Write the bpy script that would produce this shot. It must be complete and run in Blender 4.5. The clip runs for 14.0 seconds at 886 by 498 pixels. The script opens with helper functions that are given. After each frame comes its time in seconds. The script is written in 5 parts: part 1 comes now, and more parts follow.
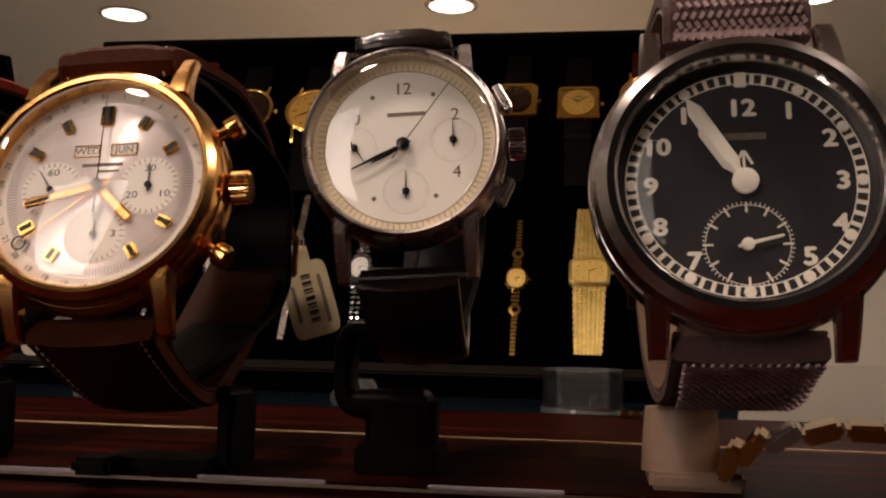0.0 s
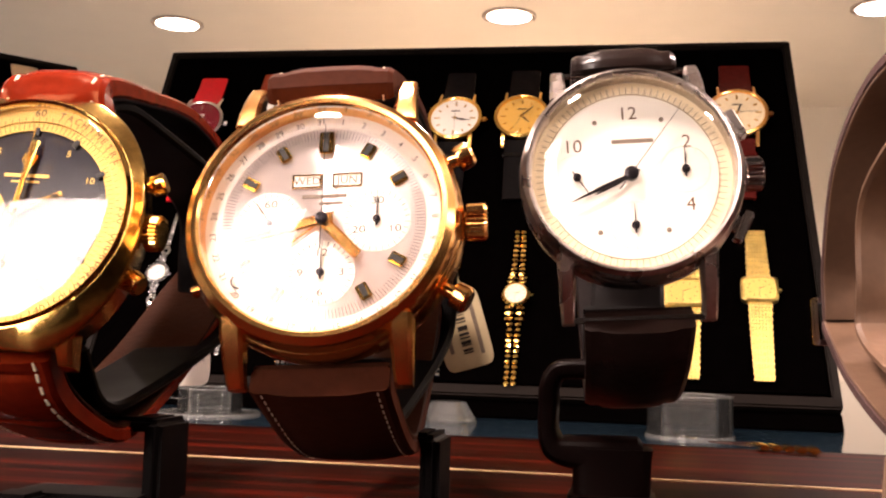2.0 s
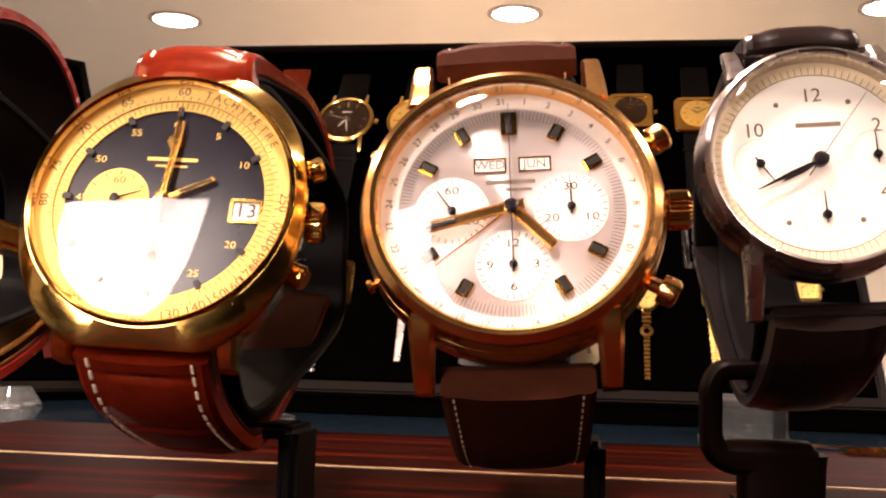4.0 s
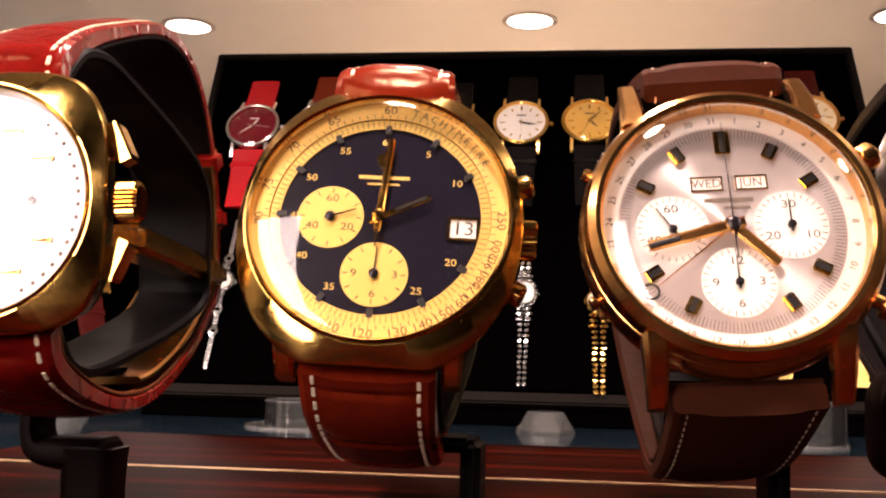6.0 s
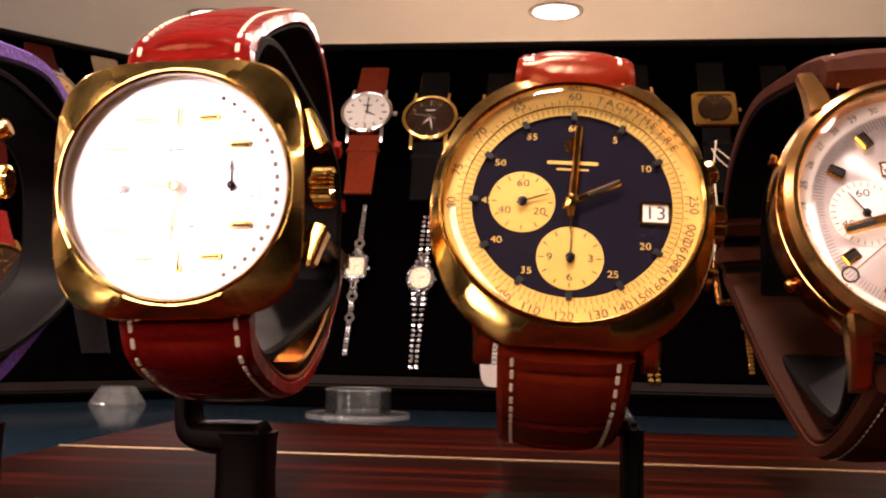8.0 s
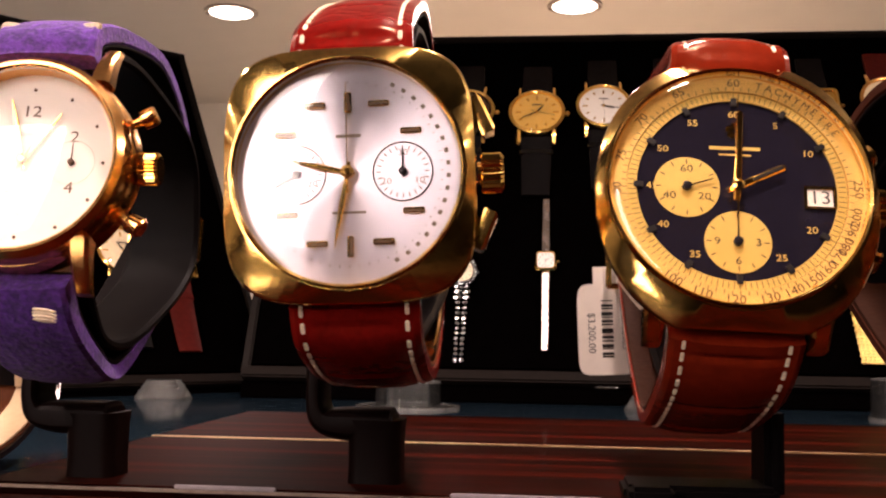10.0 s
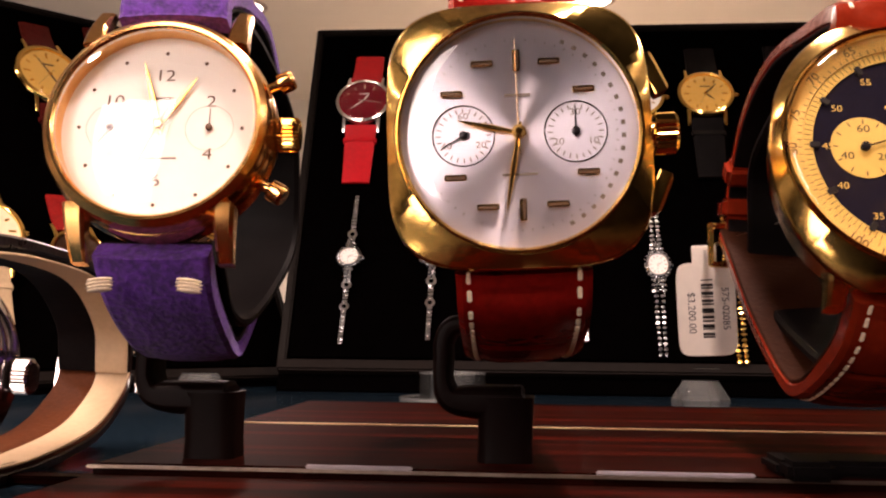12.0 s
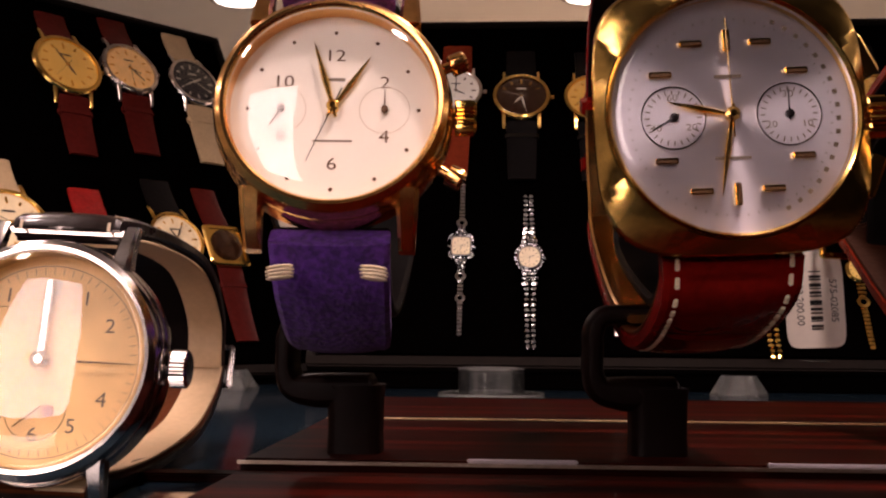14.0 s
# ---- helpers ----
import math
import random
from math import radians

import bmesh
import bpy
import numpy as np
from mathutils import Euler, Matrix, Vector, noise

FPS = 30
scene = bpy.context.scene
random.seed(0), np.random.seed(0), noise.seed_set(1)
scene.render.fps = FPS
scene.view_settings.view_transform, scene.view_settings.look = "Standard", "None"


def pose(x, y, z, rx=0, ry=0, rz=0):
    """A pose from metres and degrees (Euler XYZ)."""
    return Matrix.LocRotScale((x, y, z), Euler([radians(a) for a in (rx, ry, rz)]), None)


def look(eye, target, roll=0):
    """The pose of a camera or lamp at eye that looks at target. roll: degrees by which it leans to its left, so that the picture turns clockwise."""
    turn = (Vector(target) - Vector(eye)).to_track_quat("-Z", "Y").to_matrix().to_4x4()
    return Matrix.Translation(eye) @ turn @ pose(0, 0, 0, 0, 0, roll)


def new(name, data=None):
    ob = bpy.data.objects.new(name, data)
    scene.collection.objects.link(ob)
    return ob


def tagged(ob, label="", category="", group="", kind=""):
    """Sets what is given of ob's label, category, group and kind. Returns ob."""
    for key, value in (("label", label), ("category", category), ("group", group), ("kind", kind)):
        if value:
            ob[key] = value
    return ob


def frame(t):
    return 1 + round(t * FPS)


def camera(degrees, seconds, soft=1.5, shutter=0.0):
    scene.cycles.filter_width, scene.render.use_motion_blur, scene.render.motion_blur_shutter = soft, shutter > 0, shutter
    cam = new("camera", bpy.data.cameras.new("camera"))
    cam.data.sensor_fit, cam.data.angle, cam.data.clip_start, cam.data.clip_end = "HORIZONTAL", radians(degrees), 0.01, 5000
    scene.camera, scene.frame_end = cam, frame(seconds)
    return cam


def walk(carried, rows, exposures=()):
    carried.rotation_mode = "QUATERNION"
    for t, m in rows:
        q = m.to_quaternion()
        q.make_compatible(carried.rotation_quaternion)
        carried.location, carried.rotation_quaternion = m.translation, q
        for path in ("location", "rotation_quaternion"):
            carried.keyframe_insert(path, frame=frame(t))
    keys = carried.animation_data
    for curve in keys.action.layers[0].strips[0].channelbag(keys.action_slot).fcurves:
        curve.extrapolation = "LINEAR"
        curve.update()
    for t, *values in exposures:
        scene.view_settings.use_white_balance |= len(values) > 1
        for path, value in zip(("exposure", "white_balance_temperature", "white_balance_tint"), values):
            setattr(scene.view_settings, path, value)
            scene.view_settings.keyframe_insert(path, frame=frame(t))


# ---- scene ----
cam = camera(46.0, 14.0, soft=2.2)
# seconds, eye, then yaw to the left, pitch up and roll in degrees
PATH = [
    (0, 0.00380, 0.02379, -0.00360, 8.81, 4.29, 1.22),
    (0.5, -0.00062, 0.02574, -0.00354, 10.57, 4.48, 1.54),
    (1, -0.00990, 0.02746, -0.00209, 11.03, 4.70, 1.70),
    (1.5, -0.02249, 0.02871, 0.00165, 9.96, 4.28, 1.61),
    (2, -0.03062, 0.03118, 0.00102, 9.77, 4.73, 1.67),
    (4.5, -0.06870, 0.03924, -0.00058, 7.95, 4.98, 1.48),
    (5, -0.07601, 0.03891, -0.00088, 8.04, 5.48, 1.48),
    (5.5, -0.08577, 0.03602, 0.00314, 7.02, 4.14, 1.25),
    (6, -0.09260, 0.03292, 0.00055, 6.93, 5.15, 1.25),
    (6.5, -0.09723, 0.02905, 0.00062, 7.48, 4.84, 1.22),
    (7, -0.10298, 0.02703, -0.00106, 7.60, 5.13, 1.36),
    (7.5, -0.11142, 0.02670, -0.00156, 7.03, 5.08, 1.06),
    (8, -0.11890, 0.02798, -0.00115, 6.62, 4.70, 1.09),
    (10.5, -0.14908, 0.02361, -0.00404, 5.88, 4.52, 0.77),
    (11, -0.15589, 0.02453, -0.00564, 5.51, 4.62, 0.79),
    (11.5, -0.16160, 0.02680, -0.00872, 5.50, 5.13, 0.73),
    (12, -0.16787, 0.02760, -0.00805, 5.26, 4.61, 0.55),
    (12.5, -0.17441, 0.02827, -0.00759, 5.18, 4.31, 0.38),
    (13, -0.18397, 0.02913, -0.00940, 4.34, 4.55, 0.31),
    (13.5, -0.19187, 0.03023, -0.01073, 3.75, 4.75, 0.38),
    (14, -0.19944, 0.03011, -0.00958, 3.17, 4.54, 0.46),
]


def sight(x, y, z, yaw, pitch, roll):
    a, b = radians(yaw), radians(pitch)
    way = Vector((-math.sin(a) * math.cos(b), math.cos(a) * math.cos(b), math.sin(b)))
    return look((x, y, z), Vector((x, y, z)) + way, roll)


EXPOSURES = [(t, stops, 6700, tint) for t, stops, tint in (
    (0.0, -1.45, 20), (0.2, 0.08, 22), (0.5, 0.42, 24), (2.2, 0.42, 26), (4.5, 0.2, 28), (6.0, 0.08, 30), (8.0, -0.05, 30), (10.5, -0.27, 30), (12.0, -0.22, 30), (12.7, -0.06, 31), (13.5, 0.0, 32), (13.8, -0.32, 34), (14.0, -0.9, 36))]
walk(cam, [(r[0], sight(*r[1:])) for r in PATH], EXPOSURES)

# ---------------------------------------------------------------- light
world = bpy.data.worlds.new("showroom_air")
scene.world = world
world.use_nodes = True
world.node_tree.nodes["Background"].inputs["Color"].default_value = (1.0, 0.86, 0.68, 1)
world.node_tree.nodes["Background"].inputs["Strength"].default_value = 0.02

CEIL = 0.2715
LAMP_X = (-1.016, -0.720, -0.424, -0.1274, 0.169, 0.465)
REAR_Y, TRAY_Y, MID_Y = 0.8875, 0.28, 0.115
WARM = (1.0, 0.85, 0.70)


def downlight(x, y, power):
    data = bpy.data.lights.new("downlight_beam", "AREA")
    data.shape, data.size, data.energy, data.color = "DISK", 0.036, power, WARM
    data.spread = radians(150)
    ob = new("downlight_beam", data)
    ob.matrix_world = pose(x, y, CEIL - 0.0035)
    return ob


for lx in LAMP_X:
    downlight(lx, REAR_Y, 1.5)
    downlight(lx, MID_Y, 0.95)
    downlight(lx, TRAY_Y, 0.75)

# ---------------------------------------------------------------- materials


def nodes_of(name):
    m = bpy.data.materials.new(name)
    m.use_nodes = True
    t = m.node_tree
    return m, t, t.nodes["Principled BSDF"]


def mat(name, base, rough=0.5, metal=0.0, grain=900.0, vary=0.15, bump=0.0, coat=0.0, rough_vary=0.12, stretch=(1, 1, 1), sheen=0.0):
    """A surface with colour and gloss that vary at two scales, and a fine relief."""
    m, t, p = nodes_of(name)
    co = t.nodes.new("ShaderNodeTexCoord")
    mp = t.nodes.new("ShaderNodeMapping")
    mp.inputs["Scale"].default_value = stretch
    t.links.new(co.outputs["Object"], mp.inputs["Vector"])
    fine, broad = t.nodes.new("ShaderNodeTexNoise"), t.nodes.new("ShaderNodeTexNoise")
    for n, s in ((fine, grain), (broad, grain / 7)):
        n.inputs["Scale"].default_value, n.inputs["Detail"].default_value = s, 4
        t.links.new(mp.outputs["Vector"], n.inputs["Vector"])
    mix = t.nodes.new("ShaderNodeMath")
    mix.operation = "MULTIPLY_ADD"
    mix.inputs[1].default_value = 0.55
    t.links.new(fine.outputs["Fac"], mix.inputs[0])
    half = t.nodes.new("ShaderNodeMath")
    half.operation = "MULTIPLY"
    half.inputs[1].default_value = 0.45
    t.links.new(broad.outputs["Fac"], half.inputs[0])
    t.links.new(half.outputs[0], mix.inputs[2])
    ramp = t.nodes.new("ShaderNodeValToRGB")
    lo, hi = ramp.color_ramp.elements
    lo.position, hi.position = 0.3, 0.7
    lo.color = (*[c * (1 - vary) for c in base], 1)
    hi.color = (*[min(1, c * (1 + vary)) for c in base], 1)
    t.links.new(mix.outputs[0], ramp.inputs["Fac"])
    t.links.new(ramp.outputs["Color"], p.inputs["Base Color"])
    rr = t.nodes.new("ShaderNodeMapRange")
    rr.inputs["To Min"].default_value, rr.inputs["To Max"].default_value = max(0.03, rough * (1 - rough_vary * 2)), min(1, rough * (1 + rough_vary * 2))
    t.links.new(broad.outputs["Fac"], rr.inputs["Value"])
    t.links.new(rr.outputs["Result"], p.inputs["Roughness"])
    p.inputs["Metallic"].default_value = metal
    if coat:
        p.inputs["Coat Weight"].default_value, p.inputs["Coat Roughness"].default_value = coat, 0.08
    if sheen:
        p.inputs["Sheen Weight"].default_value = sheen
    if bump:
        b = t.nodes.new("ShaderNodeBump")
        b.inputs["Strength"].default_value, b.inputs["Distance"].default_value = bump, 0.0004
        t.links.new(fine.outputs["Fac"], b.inputs["Height"])
        t.links.new(b.outputs["Normal"], p.inputs["Normal"])
    return m


def lizard(name, base, cell=260.0, rough=0.3):
    """Embossed leather with a scale pattern."""
    m = mat(name, base, rough, grain=700, vary=0.3, bump=0.15, coat=0.06)
    t = m.node_tree
    p = t.nodes["Principled BSDF"]
    vor = t.nodes.new("ShaderNodeTexVoronoi")
    vor.feature = "DISTANCE_TO_EDGE"
    vor.inputs["Scale"].default_value = cell
    co = t.nodes.new("ShaderNodeTexCoord")
    t.links.new(co.outputs["Object"], vor.inputs["Vector"])
    ramp = t.nodes.new("ShaderNodeMapRange")
    ramp.inputs["From Max"].default_value = 0.12
    t.links.new(vor.outputs["Distance"], ramp.inputs["Value"])
    b = t.nodes.new("ShaderNodeBump")
    b.inputs["Strength"].default_value, b.inputs["Distance"].default_value = 0.14, 0.0005
    t.links.new(ramp.outputs["Result"], b.inputs["Height"])
    t.links.new(b.outputs["Normal"], p.inputs["Normal"])
    return m


def sunburst(name, base, rough=0.34, metal=0.85):
    """A dial brushed outwards from its middle."""
    m, t, p = nodes_of(name)
    p.inputs["Metallic"].default_value, p.inputs["Roughness"].default_value = metal, rough
    p.inputs["Anisotropic"].default_value, p.inputs["Anisotropic Rotation"].default_value = 0.95, 0.25
    tan = t.nodes.new("ShaderNodeTangent")
    tan.direction_type, tan.axis = "RADIAL", "Z"
    t.links.new(tan.outputs["Tangent"], p.inputs["Tangent"])
    co = t.nodes.new("ShaderNodeTexCoord")
    n = t.nodes.new("ShaderNodeTexNoise")
    n.inputs["Scale"].default_value, n.inputs["Detail"].default_value = 500, 5
    t.links.new(co.outputs["Object"], n.inputs["Vector"])
    ramp = t.nodes.new("ShaderNodeValToRGB")
    ramp.color_ramp.elements[0].position, ramp.color_ramp.elements[1].position = 0.35, 0.75
    ramp.color_ramp.elements[0].color = (*[c * 0.9 for c in base], 1)
    ramp.color_ramp.elements[1].color = (*base, 1)
    t.links.new(n.outputs["Fac"], ramp.inputs["Fac"])
    t.links.new(ramp.outputs["Color"], p.inputs["Base Color"])
    return m


def clear(name, tint=(1, 1, 1), body=0.0, ior=1.5, most=0.6):
    """A thin clear sheet: it lets light through and mirrors by Fresnel."""
    m = bpy.data.materials.new(name)
    m.use_nodes = True
    t = m.node_tree
    t.nodes.clear()
    out = t.nodes.new("ShaderNodeOutputMaterial")
    tr, gl, mx, fr = (t.nodes.new(k) for k in ("ShaderNodeBsdfTransparent", "ShaderNodeBsdfGlossy", "ShaderNodeMixShader", "ShaderNodeFresnel"))
    tr.inputs["Color"].default_value = (*tint, 1)
    gl.inputs["Roughness"].default_value = 0.025
    fr.inputs["IOR"].default_value = ior
    t.links.new(fr.outputs["Fac"], mx.inputs["Fac"])
    if body:
        df, m2 = t.nodes.new("ShaderNodeBsdfDiffuse"), t.nodes.new("ShaderNodeMixShader")
        df.inputs["Color"].default_value = (0.8, 0.8, 0.78, 1)
        m2.inputs["Fac"].default_value = body
        t.links.new(tr.outputs[0], m2.inputs[1])
        t.links.new(df.outputs[0], m2.inputs[2])
        t.links.new(m2.outputs[0], mx.inputs[1])
    else:
        t.links.new(tr.outputs[0], mx.inputs[1])
    t.links.new(gl.outputs[0], mx.inputs[2])
    t.links.new(mx.outputs[0], out.inputs["Surface"])
    return m


def glow(name, color, strength):
    m = bpy.data.materials.new(name)
    m.use_nodes = True
    t = m.node_tree
    t.nodes.clear()
    out, em = t.nodes.new("ShaderNodeOutputMaterial"), t.nodes.new("ShaderNodeEmission")
    em.inputs["Color"].default_value, em.inputs["Strength"].default_value = (*color, 1), strength
    t.links.new(em.outputs[0], out.inputs["Surface"])
    return m


def striped_wood(name):
    """Lacquered dark rosewood with straight red-brown stripes along x."""
    m, t, p = nodes_of(name)
    co, mp = t.nodes.new("ShaderNodeTexCoord"), t.nodes.new("ShaderNodeMapping")
    mp.inputs["Scale"].default_value = (1.3, 75, 30)
    t.links.new(co.outputs["Object"], mp.inputs["Vector"])
    n = t.nodes.new("ShaderNodeTexNoise")
    n.inputs["Scale"].default_value, n.inputs["Detail"].default_value, n.inputs["Roughness"].default_value = 2.2, 5, 0.6
    t.links.new(mp.outputs["Vector"], n.inputs["Vector"])
    mp2 = t.nodes.new("ShaderNodeMapping")
    mp2.inputs["Scale"].default_value = (12, 900, 300)
    t.links.new(co.outputs["Object"], mp2.inputs["Vector"])
    n2 = t.nodes.new("ShaderNodeTexNoise")
    n2.inputs["Scale"].default_value, n2.inputs["Detail"].default_value = 2, 3
    t.links.new(mp2.outputs["Vector"], n2.inputs["Vector"])
    add = t.nodes.new("ShaderNodeMath")
    add.operation = "MULTIPLY_ADD"
    add.inputs[1].default_value = 0.22
    t.links.new(n2.outputs["Fac"], add.inputs[0])
    t.links.new(n.outputs["Fac"], add.inputs[2])
    r = t.nodes.new("ShaderNodeValToRGB")
    e = r.color_ramp.elements
    e[0].position, e[0].color = 0.46, (0.0030, 0.0010, 0.0007, 1)
    e[1].position, e[1].color = 0.80, (0.048, 0.004, 0.0014, 1)
    mid = e.new(0.60)
    mid.color = (0.009, 0.0011, 0.0005, 1)
    t.links.new(add.outputs[0], r.inputs["Fac"])
    t.links.new(r.outputs["Color"], p.inputs["Base Color"])
    p.inputs["Roughness"].default_value = 0.5
    p.inputs["Coat Weight"].default_value, p.inputs["Coat Roughness"].default_value = 0.3, 0.06
    return m


GOLD = mat("polished_gold", (0.92, 0.56, 0.15), 0.12, 1.0, 1500, 0.10)
GOLD_OLD = mat("worn_gold_plate", (0.74, 0.46, 0.13), 0.15, 1.0, 900, 0.28, 0.05, rough_vary=0.3)
GOLD_ROSE = mat("warm_gold_plate", (0.88, 0.46, 0.15), 0.18, 1.0, 900, 0.15, 0.02)
STEEL = mat("polished_steel", (0.68, 0.63, 0.60), 0.16, 1.0, 1200, 0.12)
STEEL_WORN = mat("worn_steel", (0.52, 0.45, 0.41), 0.27, 1.0, 900, 0.22, 0.05, rough_vary=0.3)
CHROME = mat("bright_chrome", (0.80, 0.78, 0.76), 0.08, 1.0, 1200, 0.05)
SILVER_DIAL = sunburst("silver_sunburst_dial", (0.72, 0.64, 0.62), 0.30, 0.6)
SILVER_DIAL_WARM = sunburst("grey_sunburst_dial", (0.82, 0.78, 0.87), 0.28, 0.84)
WHITE_DIAL = mat("white_dial", (0.80, 0.76, 0.70), 0.4, 0, 900, 0.05)
CREAM_DIAL = mat("aged_cream_dial", (0.78, 0.66, 0.46), 0.42, 0, 350, 0.12)
TAN_DIAL = mat("yellowed_dial", (0.86, 0.56, 0.24), 0.42, 0, 220, 0.16)
BLUE_DIAL = mat("navy_lacquer_dial", (0.011, 0.009, 0.017), 0.16, 0, 900, 0.2)
BLACK_DIAL = mat("matt_black_dial", (0.018, 0.015, 0.017), 0.42, 0, 900, 0.3)
GOLD_DIAL = mat("champagne_gilt_dial", (0.82, 0.54, 0.14), 0.34, 0.35, 900, 0.08)
RING_GILT = mat("brushed_gilt_ring", (0.86, 0.54, 0.15), 0.4, 0.4, 700, 0.12)
RED_DIAL = mat("burgundy_dial", (0.20, 0.008, 0.018), 0.2, 0.2, 900, 0.15)
BROWN_DIAL = mat("dark_brown_dial", (0.045, 0.018, 0.008), 0.18, 0.3, 900, 0.2)
INK = mat("black_ink", (0.012, 0.010, 0.010), 0.35, 0, 900, 0.2)
INK_SOFT = mat("faded_ink", (0.16, 0.12, 0.09), 0.5, 0, 900, 0.3)
INK_FAINT = mat("faint_printed_line", (0.50, 0.42, 0.34), 0.5, 0, 900, 0.2)
INK_BROWN = mat("brown_ink", (0.085, 0.035, 0.01), 0.45, 0, 900, 0.2)
LUME = mat("cream_luminous_paint", (0.80, 0.74, 0.64), 0.6, 0, 900, 0.08)
HAND_DARK = mat("blued_steel", (0.03, 0.025, 0.03), 0.25, 0.7, 900, 0.2)
RED_LEATHER = lizard("glazed_red_leather", (0.14, 0.005, 0.003), 150, 0.2)
RED_CALF = mat("glossy_red_brown_calf", (0.15, 0.013, 0.004), 0.2, 0, 500, 0.25, 0.25, 0.15)
BROWN_LEATHER = mat("matt_brown_leather", (0.042, 0.010, 0.004), 0.75, 0, 600, 0.22, 0.25)
DARK_LEATHER = mat("black_brown_leather", (0.010, 0.005, 0.004), 0.3, 0, 500, 0.3, 0.3, 0.2)
SUEDE = mat("purple_suede", (0.080, 0.018, 0.21), 0.95, 0, 1000, 0.42, 1.0, 0, sheen=0.08)
for stop, place in zip([n for n in SUEDE.node_tree.nodes if n.bl_idname == "ShaderNodeValToRGB"][0].color_ramp.elements, (0.42, 0.6)):
    stop.position = place
TAN_LINING = mat("tan_leather_lining", (0.075, 0.020, 0.006), 0.6, 0, 800, 0.18, 0.3)
CREAM_LINING = mat("cream_leather_lining", (0.56, 0.39, 0.23), 0.55, 0, 700, 0.1, 0.2)
BEIGE_LINING = mat("beige_leather_lining", (0.12, 0.065, 0.038), 0.5, 0, 500, 0.14, 0.2)
# Tan lining with the shade inside the strap loops put into its colour.
SHADED_LINING = mat("shaded_brown_lining", (0.020, 0.0055, 0.002), 0.6, 0, 800, 0.2, 0.3)
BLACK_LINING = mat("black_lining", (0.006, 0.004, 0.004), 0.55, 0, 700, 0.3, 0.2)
TWEED = mat("woven_tweed_strap", (0.055, 0.022, 0.020), 0.85, 0, 900, 0.5, 0.6)
THREAD = mat("waxed_cream_thread", (0.78, 0.64, 0.46), 0.6, 0, 2500, 0.2, 0.3)
STAND_BROWN = mat("dark_brown_leatherette_stand", (0.003, 0.001, 0.0008), 0.42, 0, 420, 0.3, 0.2)
STAND_BLACK = mat("black_acrylic_stand", (0.0025, 0.0018, 0.0018), 0.45, 0, 500, 0.2)
STAND_BEIGE = mat("beige_leatherette_stand", (0.28, 0.175, 0.12), 0.5, 0, 500, 0.12, 0.2)
VELVET = mat("black_velvet", (0.0006, 0.0004, 0.0004), 0.95, 0, 900, 0.4, 0.3)
TRAY_RIM = mat("black_leatherette_rim", (0.008, 0.006, 0.005), 0.5, 0, 500, 0.3, 0.4)
SCUFFED_RIM = mat("scuffed_rim_leather", (0.007, 0.0045, 0.0035), 0.6, 0, 300, 0.35, 0.4)
EDGE_METAL = mat("dull_metal_edge", (0.20, 0.15, 0.12), 0.4, 1.0, 500, 0.3)
PLASTER = mat("cream_painted_panel", (0.78, 0.70, 0.58), 0.55, 0, 30, 0.03)
GLASS_SHELF = mat("blue_grey_glass_shelf", (0.012, 0.026, 0.040), 0.10, 0, 20, 0.12, 0, 0.45)
WOOD = striped_wood("striped_rosewood")
BRASS = mat("brass_inlay", (0.85, 0.62, 0.36), 0.5, 1.0, 600, 0.1)
LABEL_WHITE = mat("white_label_plastic", (0.80, 0.74, 0.68), 0.35, 0, 300, 0.05)
STRIP_GREY = mat("grey_label_plastic", (0.26, 0.22, 0.24), 0.4, 0, 300, 0.2)
PAPER = mat("cream_price_paper", (0.82, 0.74, 0.66), 0.6, 0, 500, 0.05)
OLD_PAPER = mat("yellowed_price_paper", (0.52, 0.42, 0.25), 0.6, 0, 400, 0.12)
DIAMOND = mat("diamond_set_metal", (0.85, 0.83, 0.82), 0.12, 1.0, 2500, 0.25)
CLEAR = clear("thin_clear_acrylic", (0.95, 0.96, 0.96), 0.02)
# White mixed into the clear rims to imitate the glint along them.
EDGE_GLINT = clear("glint_plastic_edge", (0.95, 0.96, 0.96), 0.14)
FROSTED = clear("cloudy_clear_plastic", (0.9, 0.92, 0.9), 0.09)
CRYSTAL_PLAIN = clear("acrylic_watch_crystal", (0.99, 0.985, 0.97), 0.0, 1.33)
CRYSTAL = clear("watch_crystal", (0.99, 0.985, 0.97), 0.0, 1.70)
LAMP_GLOW = glow("lamp_lens", (1.0, 0.88, 0.70), 9.0)
DARK_ROOM = mat("unseen_dark_shell", (0.05, 0.03, 0.02), 0.7, 0, 6, 0.2)
for m, level in ((VELVET, 0.0), (TRAY_RIM, 0.06), (SCUFFED_RIM, 0.06), (STAND_BLACK, 0.04), (STAND_BROWN, 0.04), (WOOD, 0.012), (BROWN_LEATHER, 0.07), (RED_CALF, 0.25), (RED_LEATHER, 0.25), (TAN_LINING, 0.06), (BLACK_LINING, 0.03), (SHADED_LINING, 0.05), (DARK_LEATHER, 0.2), (DARK_ROOM, 0.1)):
    m.node_tree.nodes["Principled BSDF"].inputs["Specular IOR Level"].default_value = level
for m in (RED_CALF, RED_LEATHER):
    p = m.node_tree.nodes["Principled BSDF"]
    p.inputs["Specular Tint"].default_value, p.inputs["Coat Weight"].default_value = (1.0, 0.42, 0.16, 1), 0.0
WOOD.node_tree.nodes["Principled BSDF"].inputs["Coat Weight"].default_value = 0.008

# ---------------------------------------------------------------- builders (in millimetres)
MM = 0.001


